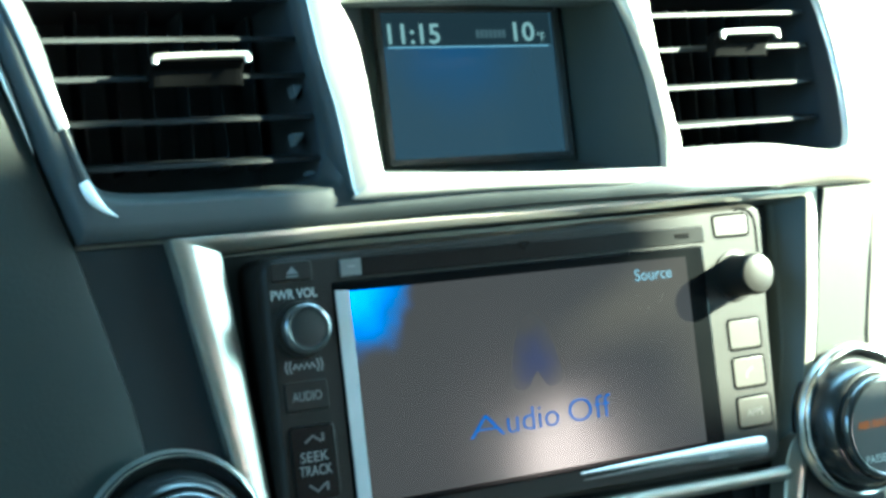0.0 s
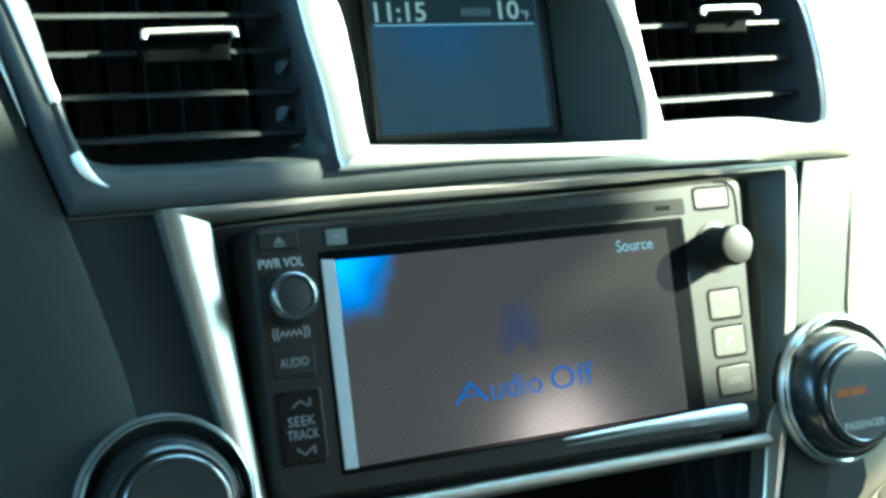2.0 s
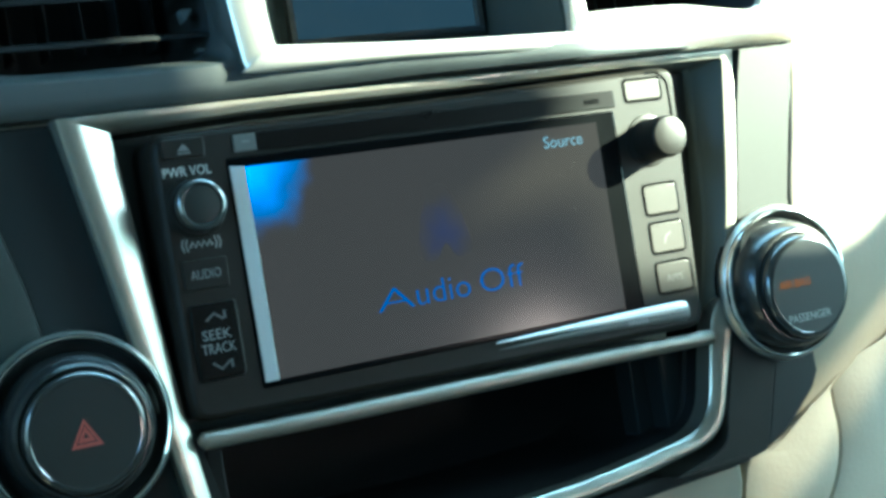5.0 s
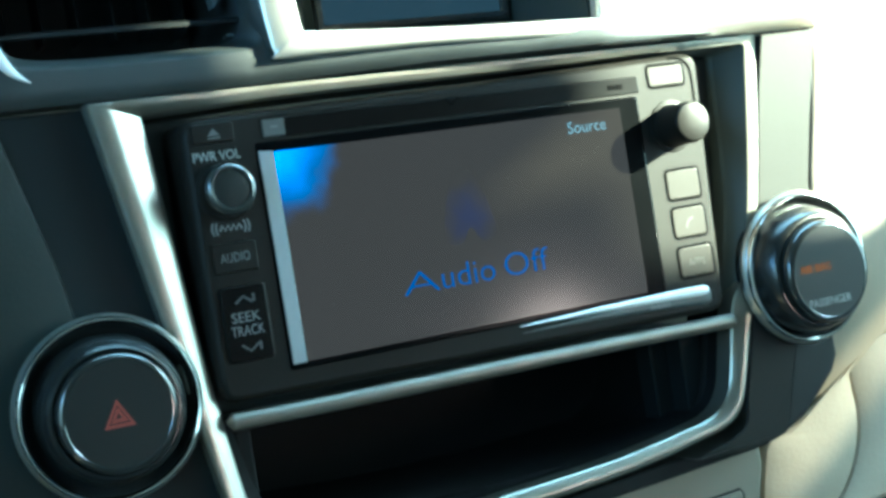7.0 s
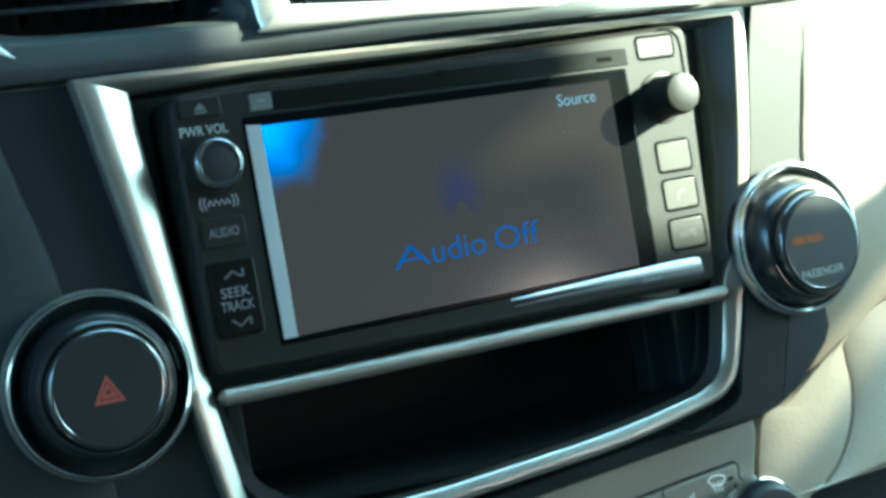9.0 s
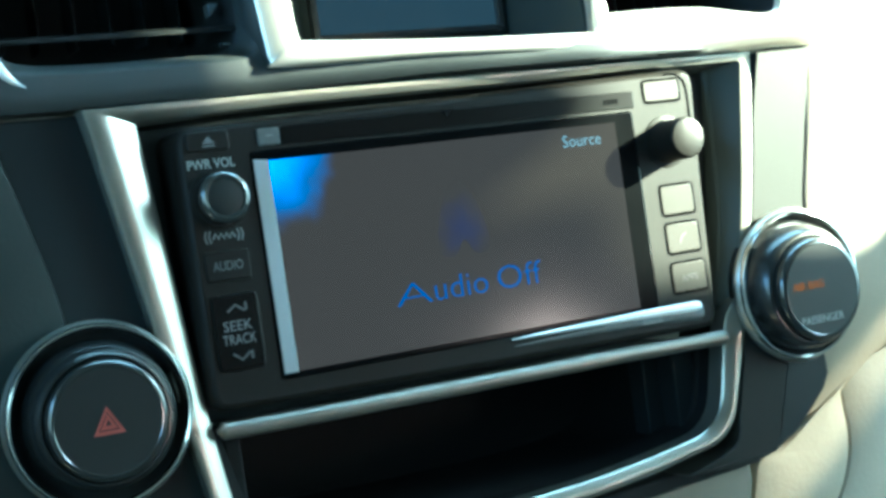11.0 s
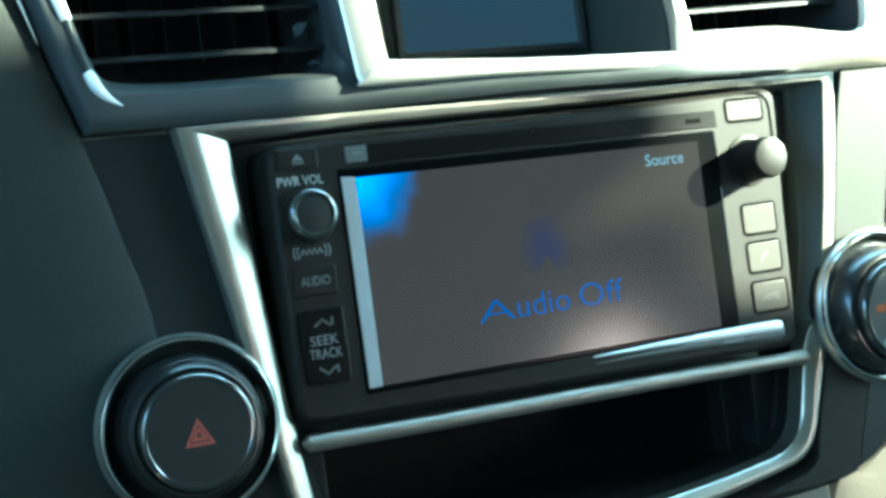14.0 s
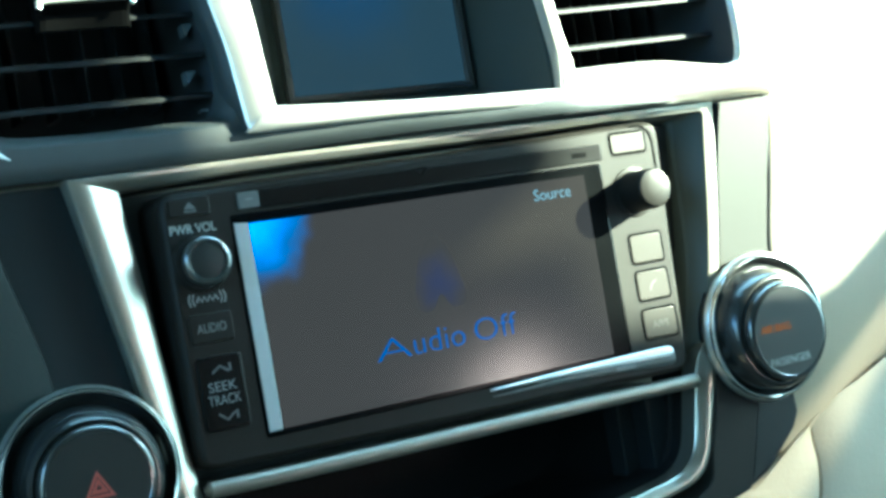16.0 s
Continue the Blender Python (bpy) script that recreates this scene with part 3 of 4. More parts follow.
left_vent = vent("air_vent", left_outer, left_open, (0, 4, 7, 11), (0, 11), 0.12, 0.8, 0.72, 0.8, lambda x, z: 0.27 * dip(z) + 0.55 * min(1.0, max(0.0, (-14.7 - x) / 0.5)), 1.6, gunmetal, (7.9, 9.3, 10.68, 11.9, 13.2), left_reach, (-12.3, -9.25, 11.25, 10.35, 0.1), "dark air vent with a bright edge beside the display", [-13.6 + 1.2 * k for k in range(6)])
part("edge_band", tube([Vector((x, 0.08, z)) for x, z in spline([(-17.0, 14.4), (-16.25, 12.5), (-15.72, 10.8), (-15.2, 9.06)], 6)], 0.24, 0.11, taper=lambda t: 1.1 - 0.35 * t), silver, left_vent, "satin silver edge band")
# The same bright edge, blacked where it leaves the sun.
part("edge_dark_line", tube([Vector((x, 0.14, z)) for x, z in spline([(-15.2, 9.06), (-14.98, 8.2), (-14.74, 7.38)], 5)], 0.13, 0.1), gloss_black, left_vent, "stretch of the edge, painted black for shade")
# Its tip, whitened to paint in the highlight.
part("edge_tip", tube([Vector((x, 0.1, z)) for x, z in spline([(-14.78, 7.46), (-14.56, 6.98), (-14.25, 6.62), (-13.86, 6.36)], 5)], 0.19, 0.16, taper=lambda t: max(0.12, math.sin(math.pi * (0.12 + 0.88 * t) ** 0.6))), highlight_white, left_vent, "chrome tip, painted white for its highlight")
catch = [(-7.3, 10.02), (-6.98, 10.42), (-7.36, 10.42)]
for drop in (0.0, 1.6):
    part("catch", block([(x - 0.1 * drop, z - drop) for x, z in catch], 1.35, 1.9, 0.01), tile_grey, left_vent, "small grey slat catch")
part("catch", block([(-7.2, 7.42), (-6.86, 7.40), (-6.86, 7.50), (-7.2, 7.52)], 1.3, 1.7, 0.02), tile_grey, left_vent, "small grey slat catch")

right_outer = [(5.36, 14.3), (5.71, 11.4), (6.02, 9.3), (6.27, 7.4), (6.3, 5.75), (9, 5.72), (12, 5.68), (14.8, 5.64), (16.6, 5.66), (16.75, 7.3), (16.98, 9.6), (17.2, 12.1), (17.6, 14.3), (11, 14.6)]
right_open = [(6.0, 13.7), (6.2, 11.25), (6.5, 9.06), (6.75, 7.9), (6.82, 7.34), (8.4, 7.38), (11.0, 7.34), (13.2, 7.05), (14.35, 6.98), (14.78, 7.5), (15.08, 9.7), (15.0, 12.1), (14.5, 13.6), (11, 13.8)]


def right_reach(z):
    k = (z - 7.3) / 6.2
    return 6.9 - 0.6 * k, 14.75 - 0.3 * k


right_vent = vent("air_vent", right_outer, right_open, (0, 4, 8, 12), (0, 4, 12), -0.47, 1.3, 0.9, 0.15, lambda x, z: (0.1 + 0.55 * min(1.0, max(0.0, (x - 6.6) / 7.4))) * dip(z), 0.12, silver, (8.31, 9.78, 11.24, 12.57), right_reach, (9.4, 12.1, 11.75, 10.9, -0.2), "air vent in bright silver surround beside the display", [7.6 + 0.95 * k for k in range(8)], 0.14, lambda x, z: 0.75 * min(1.0, max(0.0, (x - 11.0) / 3.5)) * min(1.0, max(0.0, (z - 7.6) / 4.5)))

# ---- information display ----
display = thing("information_display", (0, 2, 6.5), "recessed clock and temperature display in a silver hood", "display")
hood_outer = [(-7.35, 14.2), (-6.95, 11.2), (-6.55, 9.2), (-6.32, 7.2), (-6.2, 6.55), (-5.8, 6.32), (-0.6, 6.3), (5, 6.1), (6.5, 6.0), (6.42, 7.4), (6.15, 9.3), (5.85, 11.4), (5.5, 14.2), (0, 14.5)]
hood_inner = [(-6.15, 12.85), (-5.65, 11.8), (-5.42, 10.3), (-5.28, 8.6), (-5.2, 7.6), (-5.12, 7.14), (0.4, 6.86), (4.5, 6.76), (6.15, 6.72), (6.2, 7.9), (5.95, 9.8), (5.45, 11.7), (4.9, 12.95), (0, 13.0)]
o, i = spline(hood_outer, 5, True, (0, 8, 12)), spline(hood_inner, 5, True, (0, 5, 8, 12))
def flank(loop, y, out):
    """A loop whose driver's side and lower corner are pushed outwards."""
    moved = []
    for x, z in loop:
        k = min(1.0, max(0.0, (-5.2 - x) / 0.8)) * min(1.0, max(0.15, (z - 6.3) / 1.4))
        moved.append(Vector((x - out * k, max(y, -0.1) + min(0.0, y + 0.1) * k, z - 0.2 * out * k * min(1.0, max(0.0, (7.2 - z) / 0.9)))))
    return moved


def between(k, y, side):
    """A loop part of the way from the hood's outer to its inner edge; side: its depth along the driver's side."""
    loop = []
    for p, q in zip(o, i):
        w = min(1.0, max(0.0, (-5.2 - p[0]) / 0.8))
        loop.append(Vector((p[0] + (q[0] - p[0]) * k, y + (side - y) * w, p[1] + (q[1] - p[1]) * k)))
    return loop


# The hood's driver side gets dark paint for the shade it turns into.
part("flank", loft([flank(o, 0.7, 0.3), flank(o, 0.24, 0.28), flank(o, 0.06, 0.18), flank(o, -0.06, 0.08), flank(o, -0.1, 0.03), flank(o, -0.21, 0.005)]), gunmetal, display, "flank of the hood, painted darker for its shade")
profile = ((0, 0.2, 0.2), (0, -0.06, -0.2), (0.03, -0.19, -0.228), (0.08, -0.3, -0.255), (0.17, -0.37, -0.3), (0.32, -0.41, -0.36), (0.6, -0.43, -0.42), (0.82, -0.40, -0.41), (0.95, -0.33, -0.33), (1, -0.24, -0.24), (1, 0.1, 0.1))
part("hood_frame", loft([between(*row) for row in profile]), silver, display, "satin silver frame")
mouth = [(-6.15, 12.85), (-5.4, 10.3), (-5.12, 7.14), (0.4, 6.86), (6.15, 6.72), (5.95, 9.8), (4.9, 12.95), (0, 13.0)]
waist = [(-4.6, 13.4), (-4.5, 10.4), (-4.2, 7.4), (0.9, 7.3), (6.3, 7.05), (6.15, 10.2), (5.75, 13.4), (0.4, 13.5)]
throat = [(-2.6, 14.1), (-2.6, 11), (-2.6, 7.95), (1.6, 7.9), (6.1, 7.8), (6.1, 10.4), (6.0, 14.1), (1.6, 14.2)]
part("recess", loft([flat(shrunk(mouth, -0.35), 0.13), flat(mouth, 0.2), flat(waist, 3.0), flat(throat, 5.7)], False, True), recess_plastic, display, "dark sloping recess")
lcd_upper = lcd_screen("blue_grey_lcd", (0.026, 0.036, 0.040), (0.018, 0.040, 0.072), (0.01, 0.035, 0.062), (0.0, 0.045), 0.05, 0.15, (0.008, 0.008, 0.009))
screen = part("screen", block(rounded(-2.1, 8.1, 5.55, 13.95, 0.1), 5.42, 5.7, 0.03), lcd_upper, display, "dim blue-grey liquid crystal panel")
rim_loop = rounded(-2.3, 7.95, 5.8, 14.05, 0.12)
part("screen_rim", loft([flat(rim_loop, 5.6), flat(rim_loop, 5.2), flat(shrunk(rim_loop, 0.22), 5.2), flat(shrunk(rim_loop, 0.26), 5.5)]), black_plastic, display)
part("header_band", bar(-2.0, 12.5, 5.45, 13.85, 5.419, 0.004), lcd_header, screen, "dark band behind the digits")
part("clock_digits", lettering("11:15", -0.64, 5.41, 12.98, 0.78, 2.2, thin=-0.014), lcd_pale, screen, "pale clock digits")
part("temperature_digits", lettering("10", 4.22, 5.41, 13.03, 0.77, 0.95, thin=-0.014), lcd_pale, screen, "pale temperature digits")
part("degree_mark", lettering("°F", 4.98, 5.41, 12.82, 0.38, 0.34), lcd_pale, screen)
part("caption", join(*[bar(2.05 + 0.195 * k, 12.8, 2.19 + 0.195 * k, 13.12, 5.41) for k in range(7)]), lcd_caption, screen, "small grey caption")
part("divider", bar(-1.8, 12.44, 5.3, 12.49, 5.41), lcd_white, screen, "thin pale line")

# ---- silver frame of the stack ----
garnish = thing("stack_garnish", (0.5, 0.8, -10), "tapering satin silver frame round the audio unit", "trim")
g_out = [(-12.36, 5.58), (-6.0, 5.64), (13.85, 5.66), (13.0, 0.4), (12.12, -3.4), (11.84, -4.6), (10.65, -9.0), (5.5, -9.85), (-3.5, -10.25), (-9.5, -9.95), (-10.4, -5.1), (-11.22, -0.6)]
g_in = [(-10.56, 5.04), (-6.0, 5.26), (13.3, 5.34), (12.55, 0.4), (11.72, -3.3), (10.95, -4.5), (10.05, -8.5), (5.4, -9.22), (-3.5, -9.62), (-8.95, -9.3), (-9.64, -5.0), (-10.1, -0.5)]
bend = (0.03, 2.0, 0.2, 2.0, 0.5, 0.5, 1.3, 2.4, 2.6, 1.2, 2.2, 2.4)


def bent_outline(corners):
    """A closed outline with each corner rounded by its own amount, cut into short even steps."""
    curve = []
    for k, r in enumerate(bend):
        p, q, t = (Vector(corners[j % len(corners)]) for j in (k - 1, k, k + 1))
        first, last = q + (p - q).normalized() * r, q + (t - q).normalized() * r
        curve += [first * (1 - u / 6) ** 2 + q * 2 * u / 6 * (1 - u / 6) + last * (u / 6) ** 2 for u in range(7)]
    out = []
    for k, p in enumerate(curve):
        q = curve[(k + 1) % len(curve)]
        steps = 8 if k % 7 == 6 else 1
        out += [p.lerp(q, j / steps) for j in range(steps)]
    return out


def ramp(value, low, high):
    return min(1.0, max(0.0, (value - low) / (high - low)))


def lift(x):
    """How far the driver's side of the frame stands out over the rest."""
    return 0.28 * ramp(-x, 7.0, 10.0)


a, c = bent_outline(g_out), bent_outline(g_in)
flat_side = [ramp(q.x, 9.0, 11.0) * ramp(q.y, -4.3, -3.5) for q in c]
front = []
for k, ledge, round_bar in ((0.0, 0.09, 0.34), (0.05, 0.02, 0.2), (0.13, 0.0, 0.1), (0.24, 0.0, 0.035), (0.35, 0.008, 0.004), (0.45, 0.034, 0.0), (0.55, 0.075, 0.022), (0.65, 0.118, 0.07), (0.75, 0.162, 0.125), (0.85, 0.207, 0.18), (0.94, 0.25, 0.235), (1.0, 0.3, 0.3)):
    loop = []
    for p, q, w in zip(a, c, flat_side):
        at = p.lerp(q, k)
        low = ramp(-at.y, 5.0, 7.5) * ramp(at.x, -9.4, -7.5)
        fall = ledge * (1 - low) + round_bar * low
        loop.append(Vector((at.x, 0.5 - lift(at.x) + fall * ((p - q).length * (1 - w) + 0.2 * w), at.y)))
    front.append(loop)
heel = [Vector((q.x, p.y + (1.6 - p.y) * (1 - 0.95 * w), q.y)) for p, q, w in zip(front[-1], c, flat_side)]
part("frame", loft([flat(a, 1.6), *front, heel]), garnish_silver, garnish)


def wall_loop(inset, sink):
    """The recess behind the frame: its passenger side slants in to a fold, the rest goes straight back."""
    loop = []
    for p, q, w in zip(heel, c, flat_side):
        t = ramp(q.y, -0.5, 5.2)
        loop.append(Vector((q.x - w * inset * (0.25 + 0.3 * t), p.y + (1.55 + 0.45 * t - p.y) * sink * w + 0.1 * sink * (1 - w), q.y - 0.12 * inset * t * w)))
    return loop


def kept(bm, test):
    """The faces of a skin whose middle passes a test."""
    bmesh.ops.delete(bm, geom=[f for f in bm.faces if not test(f.calc_center_median())], context="FACES")
    return bm


def recess_skin():
    return loft([wall_loop(0, -0.02), wall_loop(0.06, 0.06), wall_loop(0.97, 0.97), wall_loop(1.1, 1.0), wall_loop(1.25, 1.06), [Vector((p.x, 3.6, p.z)) for p in wall_loop(1.45, 1.0)]])


# One skin in two tones: bounced light and deep shade are in the colour.
part("recess_wall", kept(recess_skin(), lambda m: m.x > 9.0 and m.z > -4.4), bounce_wall_grey, garnish, "side wall of the recess, greyed for bounced light")
part("recess_wall", kept(recess_skin(), lambda m: not (m.x > 9.0 and m.z > -4.4)), cavity, garnish, "recess behind the frame, blackened for shade")
part("recess_floor", block([(-10.5, 4.97), (12.7, 5.1), (12.1, 0.8), (11.2, -4.8), (-9.95, -4.75), (-10.3, 1)], 2.2, 2.8, 0.05), black_plastic, garnish, "black floor of the recess")
part("cross_rail", tube([Vector((x, 0.35, z)) for x, z in spline([(-9.55, -4.85), (-6, -4.92), (0, -4.97), (6, -5.03), (10.75, -5.12)], 10)], 0.29, 0.3, taper=round_ends), rail_silver, garnish, "rounded silver cross rail")

# ---- storage pocket ----
store = thing("storage_pocket", (0.5, 3, -9.3), "deep black open storage pocket under the audio unit", "storage pocket")
mouth = [(-9.65, -4.9), (0.5, -4.95), (11.4, -5.1), (10.8, -7.6), (9.95, -8.8), (7.9, -9.3), (0.5, -9.5), (-6.8, -9.1), (-8.2, -8.6), (-9.0, -7.6)]
mouth = spline(mouth, 5, True, (0, 2))
inner_mouth = [(0.5 + (x - 0.5) * 0.93, -7 + (z + 7) * 0.93) for x, z in mouth]
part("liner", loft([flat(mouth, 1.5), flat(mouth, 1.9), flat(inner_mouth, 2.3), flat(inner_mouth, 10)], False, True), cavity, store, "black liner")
for x0, x1, y in ((8.75, 10.0, 3.5), (9.42, 10.42, 2.4), (-8.75, -8.2, 2.5)):
    part("lining_panel", block(rounded(x0, -8.75, x1, -5.3, 0.12, 3), y, y + 1.0, 0.08), slat_plastic, store, "upright black lining panel")

# ---- audio unit ----
unit = thing("audio_unit", (0.3, 2, -4.6), "black car audio unit with a wide glossy touch screen", "car radio")
outline = soft_corners([(-9.66, 4.78), (0.3, 4.95), (10.62, 5.2), (10.35, 0.3), (10.2, -4.65), (0.3, -4.5), (-9.66, -4.3), (-9.68, 0.3)], 0.7)
part("body", loft([flat(outline, 3.4), flat(outline, 0.5), flat(shrunk(outline, 0.04), 0.3), flat(shrunk(outline, 0.1), 0.16), flat(shrunk(outline, 0.18), 0.075), flat(shrunk(outline, 0.25), 0.05)], False, True), face_plastic, unit, "matte black face")
part("bezel", block(rounded(-7.3, -3.62, 7.55, 3.78, 0.12), 0.0, 0.3, 0.08), bezel_black, unit, "black screen bezel")
part("disc_slot_door", block(rounded(-6.35, 3.86, 7.7, 4.5, 0.06), 0.02, 0.3, 0.05), slot_black, unit, "satin black disc slot cover")
lcd_main = lcd_screen("dark_lcd", (0.049, 0.0342, 0.0258), (0.0, 0.40, 1.15), (-0.0705, -0.0203, 0.0810), (0.005, 0.0315), 0.05)
pane_edge = [(-6.69, -3.4), (6.7, -3.4), (6.7, 3.42), (-6.69, 3.42)]
glass = part("screen", loft([flat(pane_edge, 0.25), flat(pane_edge, -0.002)], True, True), lcd_main, unit, "dark touch screen with a blue corner")
part("bezel_strip", block([(-7.18, -3.42), (-6.7, -3.42), (-6.7, 3.45), (-7.22, 3.5)], -0.02, 0.2, 0.03), strip_grey, unit, "light grey strip beside the screen")
part("source_caption", lettering("Source", 5.18, -0.006, 2.92, 0.42, 1.62), lcd_white, glass, "pale screen caption")
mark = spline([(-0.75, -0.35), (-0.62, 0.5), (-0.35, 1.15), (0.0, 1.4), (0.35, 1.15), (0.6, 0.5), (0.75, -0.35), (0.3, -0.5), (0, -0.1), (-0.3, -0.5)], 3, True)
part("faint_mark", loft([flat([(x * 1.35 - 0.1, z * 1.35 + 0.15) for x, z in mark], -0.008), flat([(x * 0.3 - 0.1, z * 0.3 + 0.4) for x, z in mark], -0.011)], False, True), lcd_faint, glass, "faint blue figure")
part("status_caption", join(lettering("A", -2.27, -0.006, -1.55, 0.72, 1.36, thin=0.02), lettering("udio", -0.46, -0.006, -1.52, 0.78, 2.05, thin=0.012), lettering("Off", 1.86, -0.006, -1.5, 0.80, 1.78, thin=0.014)), lcd_blue, glass, "blue screen caption")

dust = random.Random(4)
specks = []
for k in range(34):
    x, z, r = (dust.uniform(-6.3, 6.4), dust.uniform(-3.2, 3.2), 0) if k < 26 else (dust.gauss(4.6, 0.35), dust.gauss(1.7, 0.2), 0)
    r = dust.uniform(0.010, 0.024)
    specks.append(loft([flat([(x + r * math.cos(a), z + r * math.sin(a)) for a in (0.2, 1.4, 2.9, 4.1, 5.2)], -0.008), flat([(x, z), (x + r * 0.2, z), (x, z + r * 0.2), (x - r * 0.2, z), (x, z - r * 0.2)], -0.012)], False, True))
tagged(part("dust", join(*specks), dust_grey, glass, "fine dust on the glass"), kind="stuff")

power = part("power_knob", turned(-8.47, 2.4, [(1.0, 0.1), (0.97, 0.02), (0.86, -0.02), (0.83, -0.38), (0.80, -0.42)]), face_plastic, unit, "black round power knob")
part("rim", turned(-8.47, 2.4, [(0.81, -0.34), (0.83, -0.44), (0.81, -0.56), (0.75, -0.64), (0.67, -0.67), (0.60, -0.65), (0.58, -0.6)], cap=False), rim_grey, power, "polished dark grey rim")
part("face", turned(-8.47, 2.4, [(0.59, -0.58), (0.57, -0.62), (0.45, -0.64), (0.3, -0.655), (0.12, -0.665)]), cap_plastic, power, "domed black face")
tune = part("tune_knob", turned(8.9, 2.5, [(0.98, 0.1), (0.95, 0.0), (0.80, -0.03), (0.76, -0.5), (0.76, -1.12), (0.74, -1.24), (0.68, -1.32), (0.5, -1.37), (0.2, -1.39), (0.05, -1.392)]), face_plastic, unit, "black round tuning knob")


def key(x0, z0, x1, z1, name="key"):
    groove = part(name, block(rounded(x0, z0, x1, z1, 0.12, 3), 0.02, 0.1, 0.03), key_plastic, unit)
    # Flat black ring on the face, painting the shade of the key's gap.
    part("groove", loft([flat(rounded(x0 - 0.095, z0 - 0.095, x1 + 0.095, z1 + 0.095, 0.2, 3), 0.046), flat(rounded(x0, z0, x1, z1, 0.12, 3), 0.046)]), unlit_black, groove, "black ring painted for the gap's shade")
    return groove


key_one = key(8.18, 4.03, 9.75, 4.77)
key_two = key(8.3, -0.21, 9.74, 0.84)
key_three = key(8.32, -1.64, 9.76, -0.58)
key_four = key(8.32, -3.13, 9.82, -2.06)
part("apps_caption", lettering("APPS", 9.08, 0.015, -2.62, 0.26, 0.75), key_print, key_four, "grey lettering")
part("phone_mark", arc_line(spline([(8.88, -1.32), (8.92, -1.15), (9.05, -1.02), (9.2, -0.96)], 4), 0.018, 0.05), key_print, key_three, "small grey handset mark")
part("edge_dark_line", arc_line(spline([(9.2, 5.0), (9.7, 4.96), (10.02, 4.72), (10.12, 4.4), (10.13, 3.9), (10.12, 3.3)], 5), 0.048, 0.1), unlit_black, unit, "thin dark groove")
rocker = part("seek_rocker", block(rounded(-9.25, -3.04, -7.72, -0.64, 0.15, 3), -0.04, 0.1, 0.06), slot_black, unit, "black rocker key")
part("seek_caption", lettering("SEEK", -8.5, -0.045, -1.63, 0.32, 0.95), print_white, rocker, "white lettering")
part("track_caption", lettering("TRACK", -8.5, -0.045, -2.06, 0.32, 1.1), print_white, rocker, "white lettering")
part("up_mark", join(arc_line([(-8.78, -1.18), (-8.5, -0.98), (-8.22, -1.18)], -0.045, 0.08), bar(-8.2, -1.18, -8.12, -0.92, -0.045)), print_dim, rocker)
part("down_mark", join(arc_line([(-8.78, -2.5), (-8.5, -2.72), (-8.22, -2.5)], -0.045, 0.08), bar(-8.2, -2.72, -8.12, -2.46, -0.045)), print_dim, rocker)
audio_key = part("audio_key", block(rounded(-9.25, -0.2, -7.78, 0.75, 0.1, 3), 0.0, 0.1, 0.05), face_plastic, unit)
part("audio_caption", lettering("AUDIO", -8.52, -0.005, 0.28, 0.30, 0.98), print_white, audio_key, "grey lettering")
part("power_caption", lettering("PWR VOL", -8.58, 0.04, 3.52, 0.31, 1.55, thin=-0.012), print_pale, unit, "white lettering")
eject = part("eject_key", block(rounded(-9.3, 3.92, -7.9, 4.55, 0.1, 3), 0.0, 0.1, 0.05), face_plastic, unit)
part("eject_mark", join(loft([flat([(-8.79, 4.15), (-8.39, 4.15), (-8.59, 4.38)], 0.0), flat([(-8.79, 4.15), (-8.39, 4.15), (-8.59, 4.38)], -0.012)], True, True), bar(-8.79, 4.05, -8.39, 4.1, 0.0)), print_grey, eject)
waves = []
for sign in (-1, 1):
    for r in (0.0, 0.16):
        waves.append(arc_line([(-8.5 + sign * (0.50 + r * 0.8 - 0.06 * abs(k) / 2), 1.22 + 0.1 * k) for k in (-2, -1, 0, 1, 2)], 0.04, 0.06))
waves.append(arc_line([(-8.87 + 0.092 * k, 1.22 + (0.08 if k % 2 else -0.08)) for k in range(9)], 0.04, 0.09))
part("radio_mark", join(*waves), print_white, unit, "white wave mark")
part("slot_icon_tile", block([(-6.95, 3.92), (-6.2, 3.92), (-6.2, 4.46), (-6.95, 4.46)], -0.01, 0.1, 0.03), strip_dark, unit, "small grey tile")
part("slot_caption", join(*[bar(6.35 + 0.17 * k, 4.08, 6.47 + 0.17 * k, 4.26, 0.018) for k in range(4)]), unlit_black, unit, "small dark caption")
part("tile_mark", bar(-6.68, 4.19, -6.42, 4.25, -0.012), print_white, unit, "tiny white dash")
lip_path = [Vector((x, 0.0, z)) for x, z in spline([(1.2, -3.74), (4, -3.72), (7, -3.74), (9.35, -3.78)], 8)]
# White bar laid along the ridge in place of its highlight.
part("lower_lip", tube([p + Vector((0, 0, 0.05)) for p in lip_path], 0.19, 0.13, taper=lambda t: min(1.0, 0.08 + t * 1.1) * (1.0 if t < 0.97 else 0.7)), highlight_white, unit, "tapering white bar for the ridge's highlight")
part("lip_body", tube([p + Vector((0.1, 0.03, -0.2)) for p in lip_path], 0.3, 0.1, taper=lambda t: min(1.0, 0.05 + t ** 1.3) * (1.0 if t < 0.97 else 0.75)), strip_dark, unit, "grey underside of the lip")
part("lip_caption", join(*[bar(6.62 + 0.15 * k, -4.06, 6.74 + 0.15 * k, -3.86, -0.12) for k in range(6)]), print_white, unit, "tiny white caption")

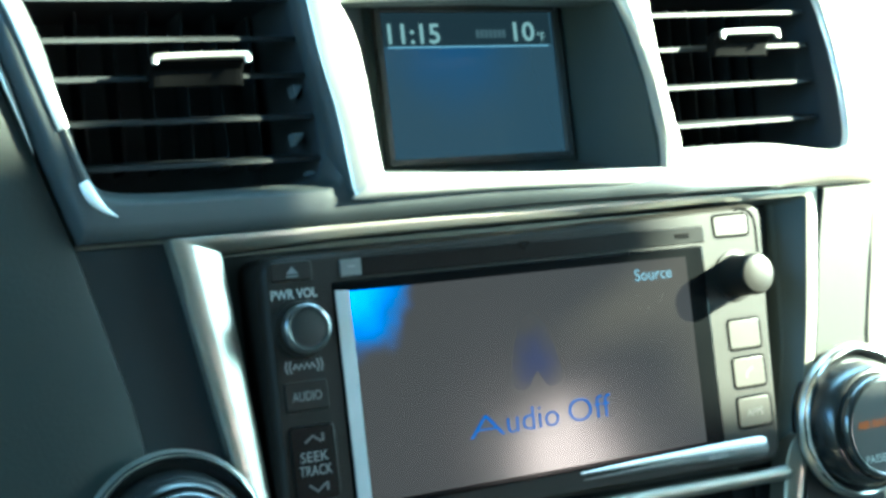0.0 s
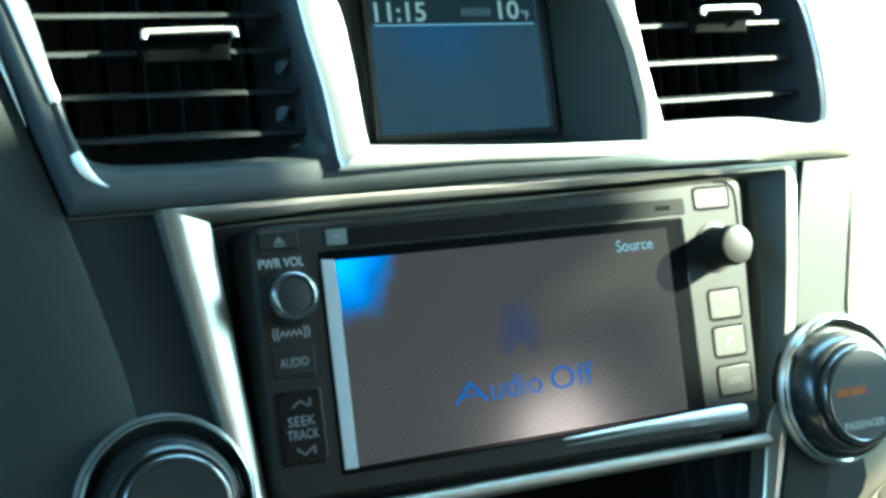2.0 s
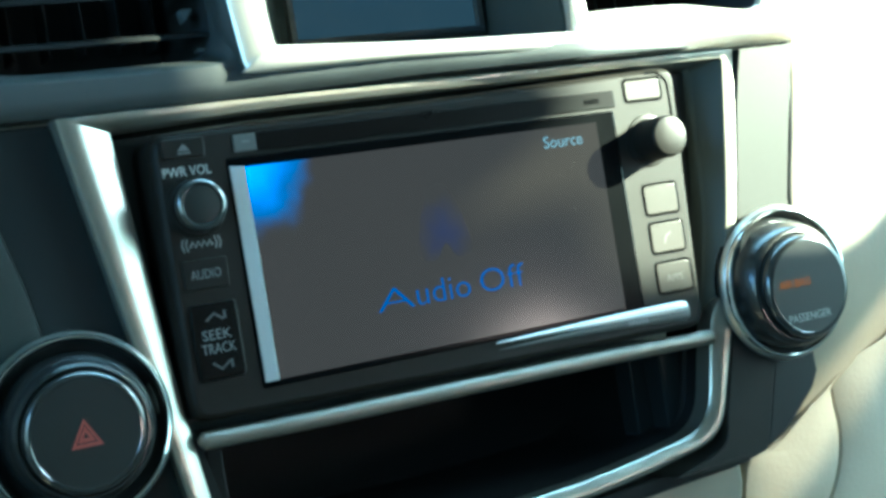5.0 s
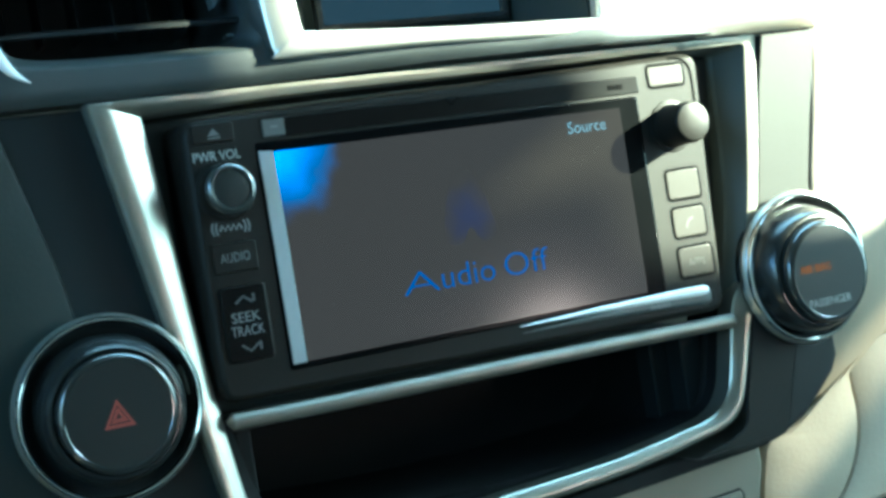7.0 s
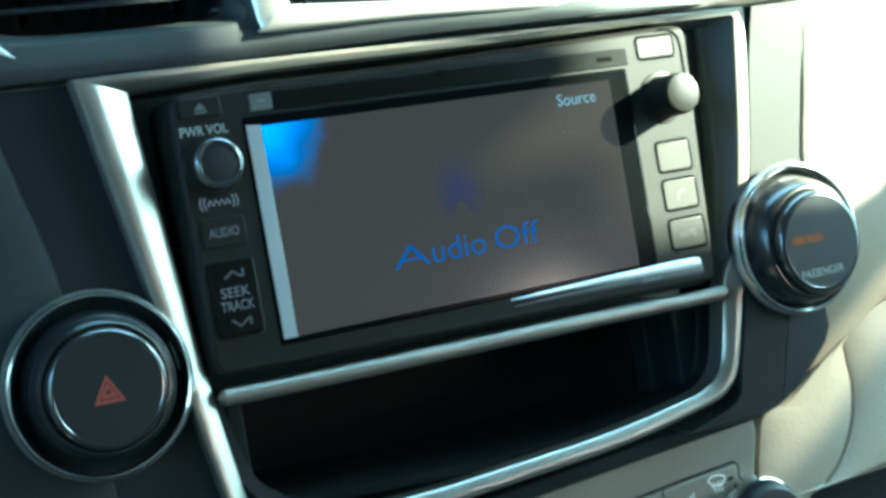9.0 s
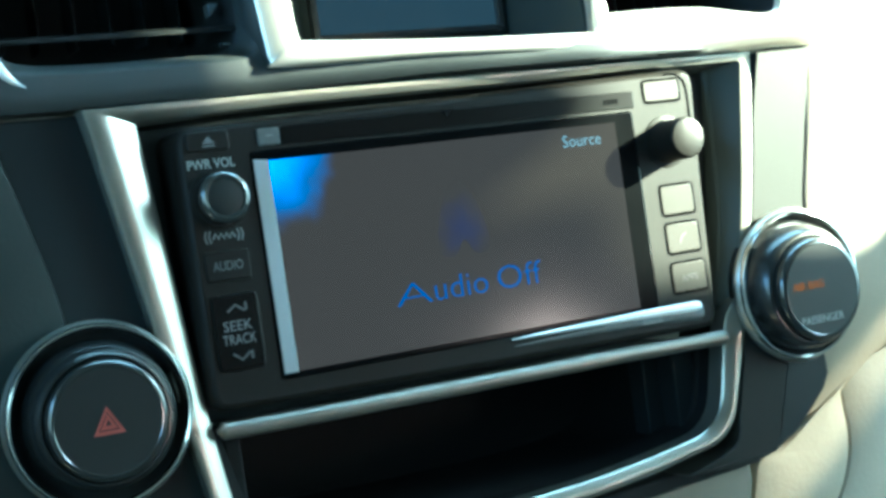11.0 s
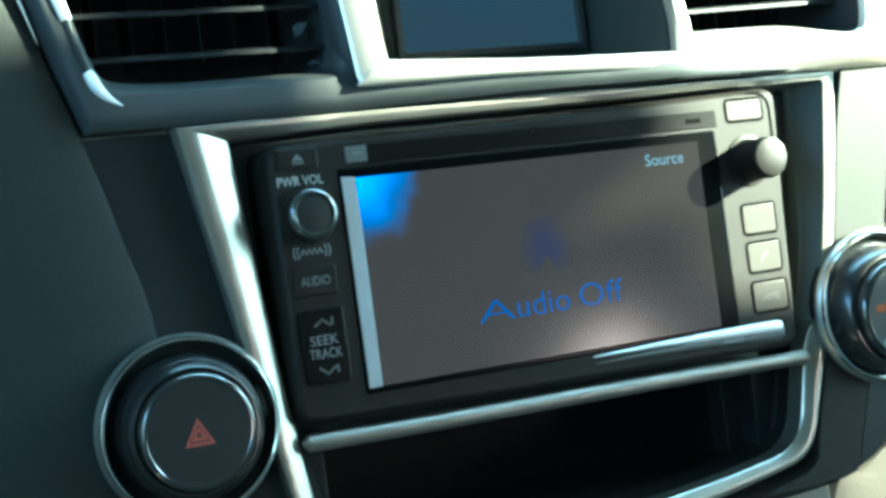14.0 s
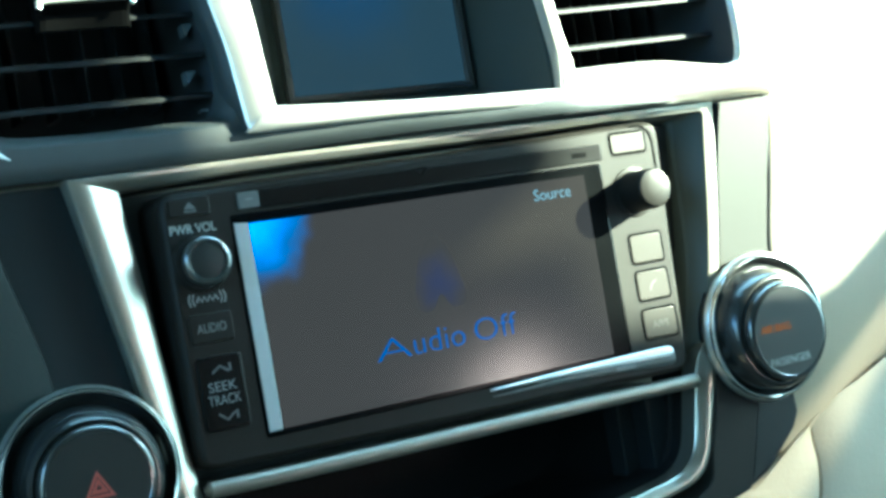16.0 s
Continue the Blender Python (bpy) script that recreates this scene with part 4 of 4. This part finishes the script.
# ---- round controls ----
def round_control(name, cx, cz, label, ring, big, lean, off=0.0, seat=1.2):
    c = thing(name, (cx, 0.9, cz - 2.8 * big), label, "button", "round controls beside the audio unit")
    part("flange", turned(cx + off, cz, [(r * ring, y) for r, y in ((2.88, seat), (2.89, 0.3), (2.955, 0.27), (2.965, 0.23), (2.94, 0.17), (2.9, 0.1), (2.86, 0.04))], cap=False), flange_silver, c, "satin silver flange")
    part("ring", turned(cx + off, cz, [(r * ring, y) for r, y in ((2.87, 0.12), (2.865, 0.0), (2.845, -0.08), (2.81, -0.135), (2.765, -0.15), (2.72, -0.13), (2.685, -0.07), (2.665, 0.02), (2.64, 0.2), (2.5, 0.5))], cap=False), chrome, c, "chrome ring")
    part("dish", turned(cx + off, cz, [(2.66 * ring, 0.06), (2.6 * ring, 0.16), (2.5 * ring, 0.3), (2.38 * ring, 0.42), (2.2 * ring, 0.52), (2.0 * ring, 0.56)], cap=False), gloss_black, c, "black dish")
    collar = part("collar", turned(cx, cz, [(2.33 * big, 0.8), (2.3 * big, 0.1), (2.25 * big, -0.3), (2.19 * big, -0.56), (2.11 * big, -0.78), (2.02 * big, -0.94), (1.93 * big, -1.03), (1.86 * big, -1.04), (1.82 * big, -0.95), (1.82 * big, 0.3)], cap=False, lean=lean), collar_black, c, "black collar")
    cap = part("cap", turned(cx, cz, [(1.79 * big, 0.2), (1.79 * big, -1.15), (1.76 * big, -1.3), (1.70 * big, -1.38), (1.6 * big, -1.41)], lean=lean), cap_plastic, c, "black satin cap")
    part("cap_edge", turned(cx, cz, [(1.793 * big, -1.1), (1.797 * big, -1.19), (1.78 * big, -1.29), (1.735 * big, -1.37), (1.67 * big, -1.413), (1.59 * big, -1.425), (1.57 * big, -1.412)], cap=False, lean=lean), edge_gloss, cap, "polished black edge")
    return c, cap


hazard, cap = round_control("hazard_button", -13.1, -3.65, "round black hazard button in a chrome ring", 0.98, 1.0, (0.06, 0.03))
sx, sz = -13.21, -3.75
def triangle(k):
    return [(sx - 0.47 * k, sz - 0.33 * k), (sx + 0.47 * k, sz - 0.33 * k), (sx, sz + 0.5 * k)]


part("warning_triangle", loft([flat(triangle(1.0), -1.41), flat(triangle(1.0), -1.424), flat(triangle(0.68), -1.424), flat(triangle(0.68), -1.41)]), print_red, cap, "red warning triangle")
part("inner_triangle", loft([flat(triangle(0.56), -1.41), flat(triangle(0.56), -1.424), flat(triangle(0.2), -1.424), flat(triangle(0.2), -1.41)]), print_red, cap, "smaller red triangle")
airbag, cap = round_control("airbag_indicator", 14.0, -3.64, "round black indicator in a chrome ring", 1.02, 1.1, (-0.065, 0.14), 0.25, 0.47)
part("airbag_caption", lettering("AIR BAG", 13.4, -1.424, -3.62, 0.30, 1.5), amber_glow, cap, "amber lit lettering")
part("passenger_caption", lettering("PASSENGER", 13.9, -1.424, -4.94, 0.30, 2.05), print_pale, cap, "white lettering")

# ---- climate panel ----
climate = thing("climate_panel", (3, 3, -18), "silver-grey climate control panel under the pocket", "control panel")
part("fascia", block([(-8.8, -11.6), (0, -11.05), (6, -10.68), (12.2, -10.34), (12.25, -11.2), (11.75, -13), (11.6, -18), (-8.8, -18)], 2.0, 4.0, 0.15), climate_grey, climate)
strip = part("key_strip", block([(-5, -12.95), (2, -12.55), (8.2, -12.1), (10.85, -11.98), (10.98, -12.1), (10.85, -13.6), (-5, -14.4)], 1.88, 2.2, 0.08), climate_grey, climate)
part("gap", arc_line([(-5, -12.88), (2, -12.48), (8.2, -12.03), (10.9, -11.9), (11.06, -12.1), (10.95, -13.6)], 2.0, 0.1), cavity, climate, "dark gap round the keys")
for x in (7.3, 3.6, 0.0):
    part("divider", bar(x - 0.03, -13.9, x + 0.03, -12.1 - (8 - x) * 0.06, 1.88), cavity, strip)
fan = spline([(9.44, -12.3), (9.62, -12.21), (9.86, -12.19), (10.1, -12.23), (10.28, -12.34), (10.1, -12.6), (9.86, -12.56), (9.62, -12.58)], 3, True, (0, 4, 5, 7))
part("defrost_mark", join(arc_line([tuple(p) for p in fan] + [tuple(fan[0])], 1.875, 0.05), *[arc_line([(x, -12.86), (x + 0.05, -12.76), (x - 0.04, -12.66), (x + 0.01, -12.42)], 1.875, 0.04) for x in (9.7, 9.87, 10.03)]), mark_white, strip, "white windscreen heating mark")
part("airflow_mark", join(arc_line([(8.38, -12.8), (8.68, -12.6), (8.68, -13.0), (8.38, -13.0), (8.38, -12.8)], 1.875, 0.05), bar(8.5, -12.95, 8.66, -12.78, 1.875)), mark_white, strip, "white air flow mark")
part("lamp", bar(10.38, -12.55, 10.65, -12.4, 1.876), cavity, strip, "small dark lamp")
dial = part("dial", turned(11.3, -14.2, [(1.62, 2.1), (1.6, 1.2), (1.5, 0.7), (1.38, 0.5), (1.25, 0.42)]), gloss_black, climate, "black dial")
part("dial_ring", turned(11.3, -14.2, [(1.66, 2.0), (1.68, 1.3), (1.62, 1.12), (1.52, 1.08), (1.48, 1.2)], cap=False), chrome, dial, "chrome ring")
